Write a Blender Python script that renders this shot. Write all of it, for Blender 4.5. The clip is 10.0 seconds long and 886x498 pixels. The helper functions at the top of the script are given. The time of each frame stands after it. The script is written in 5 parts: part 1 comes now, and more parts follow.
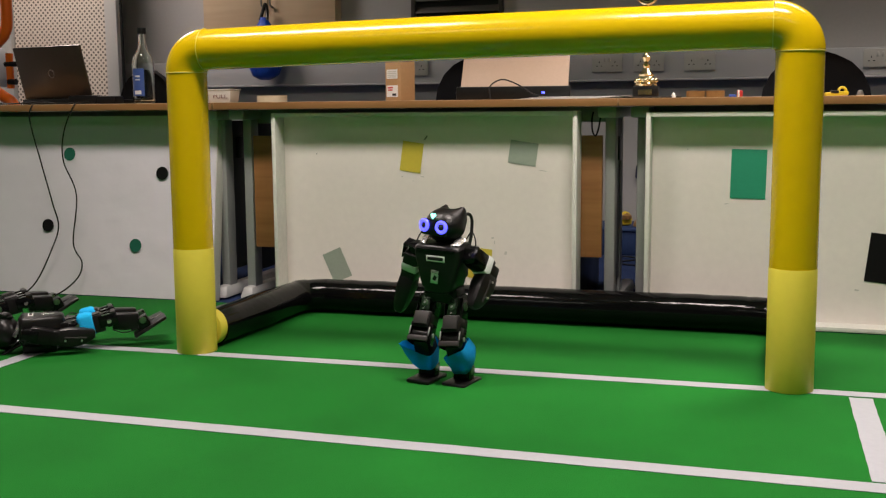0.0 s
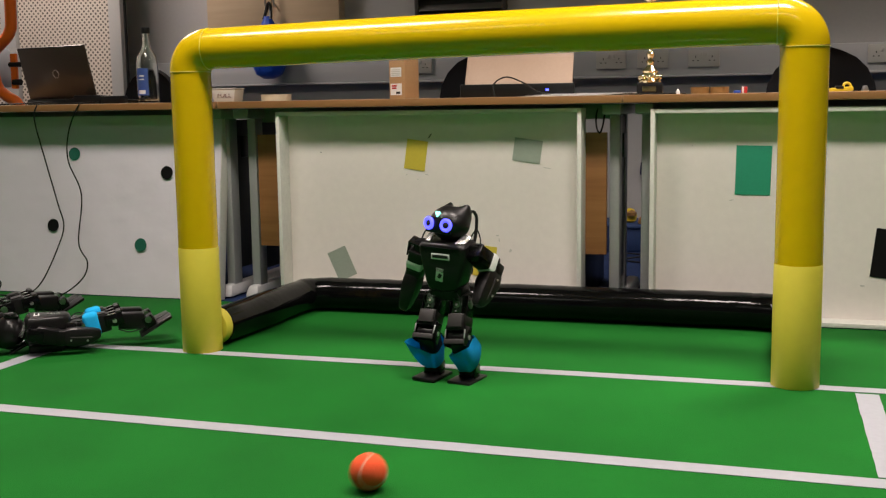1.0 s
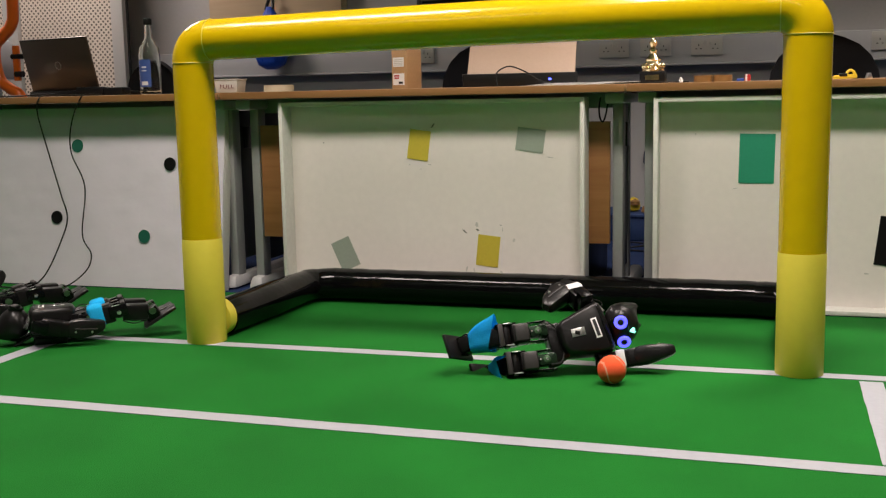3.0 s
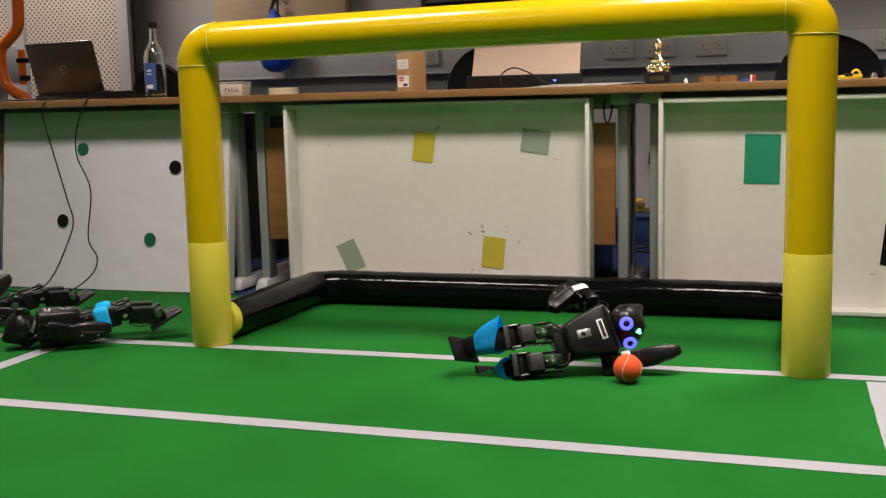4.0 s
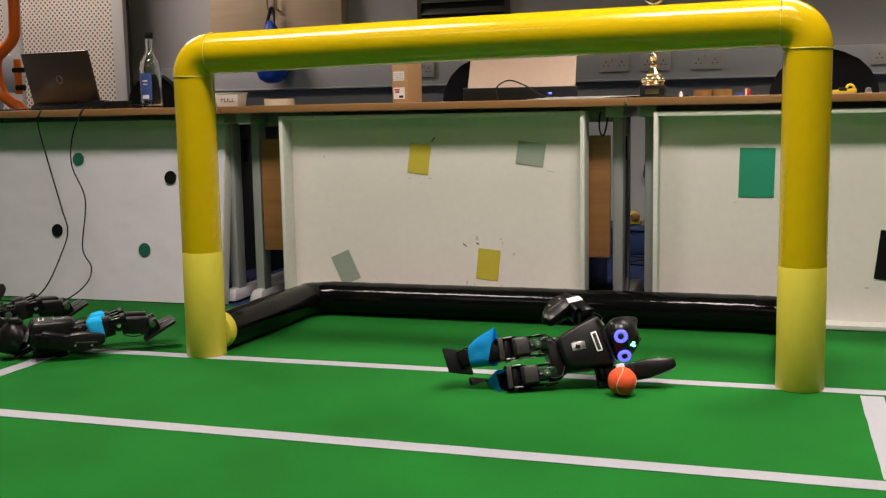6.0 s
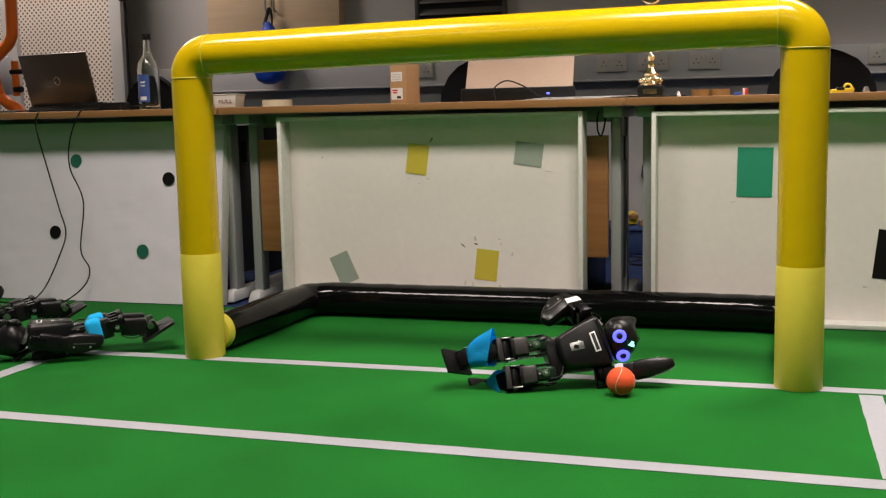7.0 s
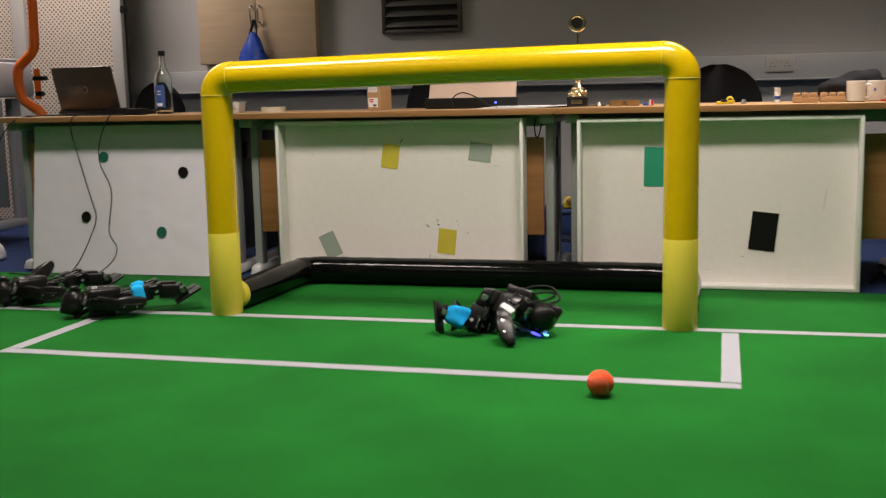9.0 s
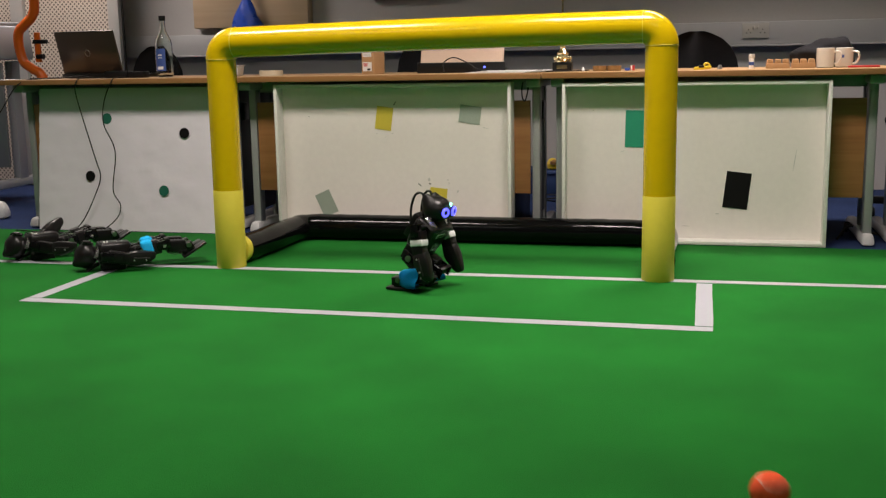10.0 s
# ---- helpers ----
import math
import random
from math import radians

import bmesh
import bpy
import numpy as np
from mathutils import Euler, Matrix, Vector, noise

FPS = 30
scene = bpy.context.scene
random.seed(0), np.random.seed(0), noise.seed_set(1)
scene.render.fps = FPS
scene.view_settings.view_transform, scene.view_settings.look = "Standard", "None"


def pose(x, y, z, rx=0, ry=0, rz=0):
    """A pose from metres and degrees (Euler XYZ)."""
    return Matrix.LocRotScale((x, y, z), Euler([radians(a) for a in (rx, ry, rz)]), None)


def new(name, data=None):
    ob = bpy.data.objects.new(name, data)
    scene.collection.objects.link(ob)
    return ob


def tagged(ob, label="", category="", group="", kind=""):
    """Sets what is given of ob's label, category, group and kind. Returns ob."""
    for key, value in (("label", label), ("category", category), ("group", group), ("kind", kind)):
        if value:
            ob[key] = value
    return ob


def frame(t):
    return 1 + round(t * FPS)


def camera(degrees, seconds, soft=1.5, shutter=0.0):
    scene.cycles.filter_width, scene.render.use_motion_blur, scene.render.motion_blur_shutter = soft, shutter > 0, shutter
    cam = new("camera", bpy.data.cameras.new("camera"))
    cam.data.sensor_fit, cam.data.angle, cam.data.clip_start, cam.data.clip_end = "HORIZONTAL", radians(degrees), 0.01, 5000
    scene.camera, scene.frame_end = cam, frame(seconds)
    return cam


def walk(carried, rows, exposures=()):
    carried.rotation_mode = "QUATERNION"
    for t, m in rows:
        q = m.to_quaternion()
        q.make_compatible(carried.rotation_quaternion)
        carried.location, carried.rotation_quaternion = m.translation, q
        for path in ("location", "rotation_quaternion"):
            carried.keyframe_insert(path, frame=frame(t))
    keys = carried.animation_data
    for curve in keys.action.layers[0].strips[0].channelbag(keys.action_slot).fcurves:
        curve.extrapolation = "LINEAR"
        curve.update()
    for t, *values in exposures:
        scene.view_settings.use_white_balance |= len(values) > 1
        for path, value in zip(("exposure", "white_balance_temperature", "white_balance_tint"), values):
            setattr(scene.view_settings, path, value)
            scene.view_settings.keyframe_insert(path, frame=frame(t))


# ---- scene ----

# ---- camera ----
# seconds, eye x y z, yaw, pitch, roll
PATH = [
    (0, 0.746, -2.658, 0.679, 17.03, -7.45, -0.49), (0.5, 0.746, -2.658, 0.679, 17.18, -7.53, -0.67),
    (1, 0.746, -2.658, 0.679, 17.29, -7.56, -0.82), (1.5, 0.746, -2.658, 0.679, 17.35, -7.55, -0.92),
    (2, 0.746, -2.658, 0.679, 17.40, -7.62, -0.90), (3.5, 0.746, -2.658, 0.679, 17.62, -8.20, -1.32),
    (4, 0.746, -2.658, 0.679, 17.77, -7.99, -1.41), (4.5, 0.746, -2.658, 0.679, 17.64, -7.54, -1.24),
    (5, 0.746, -2.658, 0.679, 17.55, -7.42, -1.02), (5.5, 0.746, -2.658, 0.679, 17.49, -7.38, -1.03),
    (7, 0.746, -2.658, 0.679, 17.39, -7.34, -1.24), (7.5, 0.746, -2.658, 0.679, 16.58, -7.66, -1.54),
    (8, 0.746, -2.658, 0.679, 15.76, -8.38, -1.18), (8.3, 0.746, -2.658, 0.679, 15.61, -8.48, -1.30),
    (8.4, 0.753, -2.760, 0.690, 15.18, -8.51, -0.97), (8.5, 0.787, -2.881, 0.707, 15.12, -8.42, -1.13),
    (8.6, 0.815, -2.869, 0.679, 15.62, -8.01, -1.05), (8.7, 0.803, -2.876, 0.691, 15.35, -8.26, -1.18),
    (8.8, 0.893, -3.143, 0.698, 15.61, -7.74, -1.03), (9, 0.948, -3.491, 0.775, 15.00, -8.28, -1.26),
    (9.2, 1.026, -3.688, 0.752, 15.50, -7.86, -1.69), (9.5, 0.957, -3.735, 0.789, 14.26, -8.95, -1.82),
    (10, 0.961, -3.733, 0.782, 13.95, -10.21, -1.04),
]


def aim(x, y, z, yaw, pitch, roll):
    return pose(x, y, z, 0, 0, yaw) @ pose(0, 0, 0, 90 + pitch) @ pose(0, 0, 0, 0, 0, roll)


cam = camera(45.0, 10.0, soft=1.25, shutter=0.5)
walk(cam, [(t, aim(*row)) for t, *row in PATH])

# ---- light ----
world = bpy.data.worlds.new("room_air")
scene.world = world
world.use_nodes = True
world.node_tree.nodes["Background"].inputs[0].default_value = (0.6, 0.65, 0.75, 1)
world.node_tree.nodes["Background"].inputs[1].default_value = 0.004
scene.view_settings.exposure = 0.0
CEIL = 2.65
# x, y, watts and spread in degrees of the louvred ceiling lights
PANELS = [(-1.1, -0.62, 33.5, 138), (0.75, -0.66, 45, 130), (-1.1, -3.0, 4, 150), (1.2, -3.0, 7, 140), (-3.05, 1.65, 42, 160), (1.40, 1.15, 28, 98)]


def ceiling_lamp(x, y, watts, spread):
    data = bpy.data.lights.new("panel_light", "AREA")
    data.shape, data.size, data.size_y, data.energy, data.color = "RECTANGLE", 1.15, 0.40, watts, (1.0, 0.862, 0.795)
    data.spread = radians(spread)
    ob = new("panel_light", data)
    ob.matrix_world = pose(x, y, CEIL - 0.07)
    return ob


for px, py, watts, spread in PANELS:
    ceiling_lamp(px, py, watts, spread)


# ---- materials ----
def mat(name, color, rough=0.5, metal=0.0, var=0.12, big=3.0, fine=120.0, bump=0.05, rough_var=0.1, coat=0.0, spec=0.5, sheen=0.0):
    m = bpy.data.materials.new(name)
    m.use_nodes = True
    nt = m.node_tree
    b = nt.nodes["Principled BSDF"]
    co = nt.nodes.new("ShaderNodeTexCoord")

    def noise_tex(scale, detail):
        n = nt.nodes.new("ShaderNodeTexNoise")
        n.inputs["Scale"].default_value, n.inputs["Detail"].default_value = scale, detail
        nt.links.new(co.outputs["Object"], n.inputs["Vector"])
        return n

    n1, n2 = noise_tex(big, 5), noise_tex(fine, 3)
    mix = nt.nodes.new("ShaderNodeMix")
    mix.data_type, mix.blend_type = "FLOAT", "MIX"
    mix.inputs[0].default_value = 0.45
    nt.links.new(n1.outputs["Fac"], mix.inputs[2])
    nt.links.new(n2.outputs["Fac"], mix.inputs[3])
    ramp = nt.nodes.new("ShaderNodeValToRGB")
    lo, hi = ramp.color_ramp.elements
    lo.position, hi.position = 0.3, 0.7
    lo.color = (*[c * (1 - var) for c in color], 1)
    hi.color = (*[min(1, c * (1 + var)) for c in color], 1)
    nt.links.new(mix.outputs[0], ramp.inputs[0])
    nt.links.new(ramp.outputs[0], b.inputs["Base Color"])
    rr = nt.nodes.new("ShaderNodeMapRange")
    rr.inputs[3].default_value, rr.inputs[4].default_value = max(0.02, rough - rough_var), min(1, rough + rough_var)
    nt.links.new(n1.outputs["Fac"], rr.inputs[0])
    nt.links.new(rr.outputs[0], b.inputs["Roughness"])
    b.inputs["Metallic"].default_value = metal
    b.inputs["Coat Weight"].default_value = coat
    b.inputs["Specular IOR Level"].default_value = spec
    b.inputs["Sheen Weight"].default_value = sheen
    if bump:
        bp = nt.nodes.new("ShaderNodeBump")
        bp.inputs["Strength"].default_value, bp.inputs["Distance"].default_value = bump, 0.004
        nt.links.new(n2.outputs["Fac"], bp.inputs["Height"])
        nt.links.new(bp.outputs[0], b.inputs["Normal"])
    return m


def glow(name, color, strength):
    m = bpy.data.materials.new(name)
    m.use_nodes = True
    b = m.node_tree.nodes["Principled BSDF"]
    b.inputs["Base Color"].default_value = (*color, 1)
    b.inputs["Emission Color"].default_value = (*color, 1)
    b.inputs["Emission Strength"].default_value = strength
    return m


def wood(name, a, b_, scale=1.0, rough=0.45):
    m = mat(name, a, rough, var=0.1)
    nt = m.node_tree
    b = nt.nodes["Principled BSDF"]
    co = nt.nodes.new("ShaderNodeTexCoord")
    mp = nt.nodes.new("ShaderNodeMapping")
    mp.inputs["Scale"].default_value = (1.2 * scale, 18 * scale, 18 * scale)
    n = nt.nodes.new("ShaderNodeTexNoise")
    n.inputs["Scale"].default_value, n.inputs["Detail"].default_value, n.inputs["Distortion"].default_value = 3, 6, 0.6
    r = nt.nodes.new("ShaderNodeValToRGB")
    r.color_ramp.elements[0].position, r.color_ramp.elements[1].position = 0.3, 0.72
    r.color_ramp.elements[0].color, r.color_ramp.elements[1].color = (*b_, 1), (*a, 1)
    nt.links.new(co.outputs["Object"], mp.inputs[0])
    nt.links.new(mp.outputs[0], n.inputs["Vector"])
    nt.links.new(n.outputs["Fac"], r.inputs[0])
    nt.links.new(r.outputs[0], b.inputs["Base Color"])
    return m


def felt():
    m = mat("green_felt", (0.0090, 0.134, 0.0157), 0.95, var=0.30, big=2.6, fine=380, bump=0.5, spec=0.12, rough_var=0.03, sheen=0.0)
    nt = m.node_tree
    b = nt.nodes["Principled BSDF"]
    ramp = [n for n in nt.nodes if n.type == "VALTORGB"][0]
    co = nt.nodes.new("ShaderNodeTexCoord")
    v = nt.nodes.new("ShaderNodeTexVoronoi")
    v.inputs["Scale"].default_value = 7
    nt.links.new(co.outputs["Object"], v.inputs["Vector"])
    sp = nt.nodes.new("ShaderNodeMath")
    sp.operation = "LESS_THAN"
    sp.inputs[1].default_value = 0.0082
    nt.links.new(v.outputs["Distance"], sp.inputs[0])
    mx = nt.nodes.new("ShaderNodeMix")
    mx.data_type = "RGBA"
    sc = nt.nodes.new("ShaderNodeMath")
    sc.operation = "MULTIPLY"
    sc.inputs[1].default_value = 0.35
    nt.links.new(sp.outputs[0], sc.inputs[0])
    nt.links.new(sc.outputs[0], mx.inputs[0])
    nt.links.new(ramp.outputs[0], mx.inputs[6])
    mx.inputs[7].default_value = (0.02, 0.07, 0.02, 1)
    nt.links.new(mx.outputs[2], b.inputs["Base Color"])
    return m


def perforated():
    m = mat("perforated_steel", (0.58, 0.52, 0.45), 0.5, var=0.06, bump=0.02)
    nt = m.node_tree
    b = nt.nodes["Principled BSDF"]
    ramp = [n for n in nt.nodes if n.type == "VALTORGB"][0]
    co = nt.nodes.new("ShaderNodeTexCoord")
    mp = nt.nodes.new("ShaderNodeMapping")
    mp.inputs["Rotation"].default_value = (0, radians(45), 0)
    mp.inputs["Scale"].default_value = (48, 0.001, 48)
    v = nt.nodes.new("ShaderNodeTexVoronoi")
    v.inputs["Scale"].default_value, v.inputs["Randomness"].default_value = 1.0, 0.0
    nt.links.new(co.outputs["Object"], mp.inputs[0])
    nt.links.new(mp.outputs[0], v.inputs["Vector"])
    sp = nt.nodes.new("ShaderNodeMath")
    sp.operation = "LESS_THAN"
    sp.inputs[1].default_value = 0.30
    nt.links.new(v.outputs["Distance"], sp.inputs[0])
    mx = nt.nodes.new("ShaderNodeMix")
    mx.data_type = "RGBA"
    nt.links.new(sp.outputs[0], mx.inputs[0])
    nt.links.new(ramp.outputs[0], mx.inputs[6])
    mx.inputs[7].default_value = (0.12, 0.10, 0.085, 1)
    nt.links.new(mx.outputs[2], b.inputs["Base Color"])
    return m


def glass(name, color, rough=0.03):
    m = bpy.data.materials.new(name)
    m.use_nodes = True
    b = m.node_tree.nodes["Principled BSDF"]
    b.inputs["Base Color"].default_value = (*color, 1)
    b.inputs["Roughness"].default_value = rough
    b.inputs["Transmission Weight"].default_value = 1.0
    b.inputs["IOR"].default_value = 1.45
    return m


FELT = felt()
CARPET = mat("blue_carpet", (0.018, 0.032, 0.09), 0.95, var=0.35, big=4, fine=300, bump=0.4, spec=0.1)
TAPE = mat("white_line_tape", (0.358, 0.368, 0.408), 0.45, var=0.06, big=6, fine=60, bump=0.12)
YEL_UP = mat("yellow_gloss_paint", (0.62, 0.425, 0.002), 0.20, var=0.05, big=2, fine=30, bump=0.012, coat=0.2, rough_var=0.05)
YEL_LOW = mat("pale_yellow_sleeve", (0.66, 0.555, 0.055), 0.5, var=0.05, big=3, fine=40, bump=0.03, rough_var=0.06)
BLACK_WRAP = mat("black_plastic_wrap", (0.003, 0.003, 0.0033), 0.10, var=0.3, big=9, fine=44, bump=0.22, rough_var=0.05, spec=0.20)
BOARD = mat("white_painted_board", (0.75, 0.705, 0.66), 0.5, var=0.045, big=3.5, fine=40, bump=0.06)
SHEET = mat("white_paper_sheet", (0.72, 0.685, 0.745), 0.6, var=0.03, big=5, fine=9, bump=0.6)
BOARD_EDGE = mat("board_edge_paint", (0.66, 0.66, 0.61), 0.55, var=0.1, big=8, fine=70, bump=0.1)
GREEN_CARD = mat("green_card", (0.015, 0.27, 0.15), 0.6, var=0.06)
GREEN_DOT = mat("dark_green_paper", (0.008, 0.11, 0.07), 0.6, var=0.08)
BLACK_CARD = mat("black_card", (0.006, 0.006, 0.006), 0.85, var=0.15, spec=0.12)
YEL_CARD = mat("yellow_card", (0.55, 0.45, 0.045), 0.6, var=0.06)
GREY_CARD = mat("grey_green_card", (0.29, 0.34, 0.28), 0.6, var=0.06)
SCUFF = mat("dark_scuff", (0.16, 0.16, 0.14), 0.7, var=0.3)
SCUFF_PALE = mat("pale_scuff", (0.52, 0.51, 0.47), 0.7, var=0.2)
LAMINATE = wood("beech_laminate", (0.46, 0.29, 0.15), (0.37, 0.22, 0.10), 0.6, 0.4)
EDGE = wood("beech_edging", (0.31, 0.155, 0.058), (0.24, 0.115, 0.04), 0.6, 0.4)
MODESTY = wood("brown_wood_panel", (0.36, 0.17, 0.06), (0.27, 0.12, 0.04), 0.8)
PALE_WOOD = wood("pale_cupboard_wood", (0.56, 0.43, 0.29), (0.50, 0.37, 0.245), 0.5)
LEG_DARK = mat("dark_grey_table_panel", (0.045, 0.047, 0.050), 0.5, var=0.1, big=4, bump=0.03)
FOOT = mat("pale_grey_table_foot", (0.46, 0.46, 0.46), 0.4, var=0.06, big=12, bump=0.02)
LEG = mat("grey_table_steel", (0.33, 0.34, 0.335), 0.4, var=0.06, metal=0.2, bump=0.02)
WALL = mat("grey_wall_paint", (0.42, 0.41, 0.41), 0.75, var=0.04, big=1.2, fine=60, bump=0.06)
TRUNK = mat("grey_white_trunking", (0.40, 0.40, 0.41), 0.45, var=0.03)
SOCKET = mat("white_socket_plastic", (0.44, 0.43, 0.40), 0.35, var=0.03)
DARK = mat("dark_slot", (0.01, 0.01, 0.01), 0.6)
LOUVRE = mat("dark_louvre_paint", (0.055, 0.05, 0.045), 0.5, var=0.12)
CEILING = mat("white_ceiling_tile", (0.7, 0.69, 0.66), 0.8, var=0.05, fine=90, bump=0.2)
PERF = perforated()
FRAME_GREY = mat("light_grey_steel", (0.45, 0.45, 0.44), 0.4, var=0.05, metal=0.1)
ORANGE = mat("orange_paint", (0.75, 0.13, 0.006), 0.35, var=0.08, coat=0.2)
PLOTTER = mat("pale_grey_plastic", (0.42, 0.44, 0.48), 0.45, var=0.05)
PLOTTER_DARK = mat("mid_grey_plastic", (0.17, 0.18, 0.20), 0.5, var=0.06)
LAPTOP = mat("brown_grey_metal", (0.075, 0.055, 0.043), 0.32, metal=0.6, var=0.06, big=2)
BLACK_PL = mat("black_plastic", (0.008, 0.008, 0.0085), 0.34, var=0.2, big=8, spec=0.3)
RUBBER = mat("black_rubber", (0.007, 0.007, 0.007), 0.5, var=0.2, spec=0.25)
CHAIR_CLOTH = mat("black_chair_cloth", (0.010, 0.010, 0.012), 0.92, var=0.3, fine=300, bump=0.3, spec=0.2)
CARDBOARD = mat("brown_cardboard", (0.42, 0.25, 0.12), 0.75, var=0.08)
WHITE_PAPER = mat("white_paper", (0.76, 0.76, 0.75), 0.6, var=0.03)
GLASS = glass("clear_glass", (0.93, 0.97, 0.95))
BLUE_LABEL = mat("blue_label", (0.05, 0.10, 0.33), 0.45, var=0.12)
LAPTOP_RING = mat("dull_grey_metal_ring", (0.20, 0.17, 0.15), 0.35, metal=0.7)
BEIGE_LID = mat("brushed_beige_metal", (0.42, 0.30, 0.22), 0.5, metal=0.15, var=0.05, big=2)
GOLD = mat("gold_plating", (0.72, 0.62, 0.40), 0.16, metal=1.0, var=0.12, big=40)
TUB = mat("frosted_white_plastic", (0.62, 0.6, 0.56), 0.4, var=0.04)
RED = mat("red_plastic", (0.5, 0.03, 0.03), 0.4, var=0.1)
BLUE_PL = mat("blue_plastic", (0.03, 0.08, 0.4), 0.4, var=0.1)
BAG_BLUE = mat("blue_bag_plastic", (0.012, 0.06, 0.42), 0.3, var=0.25, big=14, fine=40, bump=0.5)
TAPE_BROWN = mat("brown_packing_tape", (0.24, 0.13, 0.045), 0.35, var=0.12)
CREAM = mat("cream_masking_tape", (0.56, 0.49, 0.36), 0.6, var=0.08)
MUG = mat("cream_glazed_ceramic", (0.66, 0.62, 0.55), 0.2, var=0.03, coat=0.3)
YEL_PL = mat("yellow_plastic", (0.65, 0.48, 0.02), 0.4, var=0.1)
STEEL = mat("brushed_steel", (0.5, 0.5, 0.52), 0.3, metal=0.9, var=0.08)
BALL = mat("orange_ball_felt", (0.93, 0.115, 0.042), 0.9, var=0.14, big=40, fine=500, bump=0.6, spec=0.15)
SEAM = mat("pale_ball_seam", (0.72, 0.52, 0.40), 0.8, var=0.08)
SHELL = mat("dark_grey_robot_shell", (0.0080, 0.0073, 0.0075), 0.33, var=0.3, big=18, fine=160, bump=0.05, spec=0.30)
PLATE = mat("grey_robot_plate", (0.030, 0.027, 0.027), 0.42, var=0.15, big=30, fine=150, bump=0.03, spec=0.35)
GREEN_BRACKET = mat("green_black_bracket", (0.012, 0.030, 0.014), 0.30, metal=0.4, var=0.3, big=60)
SHELL2 = mat("black_robot_servo", (0.0050, 0.0046, 0.0048), 0.32, var=0.3, big=25, fine=120, bump=0.06, spec=0.28)
BRACKET = mat("black_anodised_bracket", (0.010, 0.010, 0.011), 0.22, metal=0.6, var=0.15, big=30)
ALU = mat("bare_aluminium", (0.55, 0.55, 0.54), 0.28, metal=0.85, var=0.1, big=30)
BAND = mat("white_cloth_tape", (0.66, 0.67, 0.67), 0.6, var=0.06, fine=200, bump=0.15)
BLUE_CLOTH = mat("bright_blue_felt_cloth", (0.016, 0.42, 0.82), 0.9, var=0.14, big=22, fine=260, bump=0.4, spec=0.15)
CIRCUIT = mat("green_horn_disc", (0.05, 0.11, 0.05), 0.35, metal=0.3, var=0.3, big=60)
EYE_GLOW = glow("blue_eye_light", (0.08, 0.08, 1.0), 2.6)
LED_GLOW = glow("green_forehead_light", (0.25, 1.0, 0.72), 2.5)
BLUE_LED = glow("blue_power_light", (0.06, 0.08, 1.0), 5.0)
LAMP_GLOW = glow("lamp_diffuser", (1.0, 0.97, 0.9), 2.0)


# ---- mesh helpers ----
def box(bm, sx, sy, sz, cx=0, cy=0, cz=0, bev=0.0, taper=(1, 1), m=None, seg=2):
    """A box; taper scales its top in x and y."""
    t = bmesh.new()
    bmesh.ops.create_cube(t, size=1)
    for v in t.verts:
        k = (taper[0], taper[1]) if v.co.z > 0 else (1, 1)
        v.co = Vector((v.co.x * sx * k[0], v.co.y * sy * k[1], v.co.z * sz))
    if bev:
        bmesh.ops.bevel(t, geom=t.edges[:], offset=bev, segments=seg, affect="EDGES", profile=0.5)
    mm = Matrix.Translation((cx, cy, cz)) @ (m or Matrix())
    join(bm, t, mm)
    return bm


def join(bm, t, mm=None):
    """Add the bmesh t to bm, and free it."""
    mm = mm or Matrix()
    vs = {v: bm.verts.new(mm @ v.co) for v in t.verts}
    for f in t.faces:
        try:
            bm.faces.new([vs[v] for v in f.verts])
        except ValueError:
            pass
    t.free()
    return bm


def cyl(bm, p0, p1, r0, r1=None, seg=20, bev=0.0):
    p0, p1 = Vector(p0), Vector(p1)
    r1 = r0 if r1 is None else r1
    t = bmesh.new()
    h = (p1 - p0).length
    bmesh.ops.create_cone(t, cap_ends=True, segments=seg, radius1=r0, radius2=r1, depth=h)
    if bev:
        es = [e for e in t.edges if abs(e.verts[0].co.z - e.verts[1].co.z) < 1e-6]
        bmesh.ops.bevel(t, geom=es, offset=bev, segments=2, affect="EDGES", profile=0.5)
    q = (p1 - p0).to_track_quat("Z", "Y").to_matrix().to_4x4()
    return join(bm, t, Matrix.Translation((p0 + p1) / 2) @ q)


def tube(bm, pts, r, seg=10, cap=True):
    """A round tube along points."""
    pts = [Vector(p) for p in pts]
    rings, up = [], None
    for i, p in enumerate(pts):
        d = (pts[min(i + 1, len(pts) - 1)] - pts[max(i - 1, 0)]).normalized()
        if up is None:
            up = d.orthogonal().normalized()
        up = (up - d * up.dot(d)).normalized()
        side = d.cross(up)
        rr = r[i] if isinstance(r, (list, tuple)) else r
        rings.append([bm.verts.new(p + (up * math.cos(a) + side * math.sin(a)) * rr) for a in [2 * math.pi * k / seg for k in range(seg)]])
    for a, b in zip(rings, rings[1:]):
        for k in range(seg):
            bm.faces.new((a[k], a[(k + 1) % seg], b[(k + 1) % seg], b[k]))
    if cap:
        bm.faces.new(rings[0][::-1])
        bm.faces.new(rings[-1])
    return bm


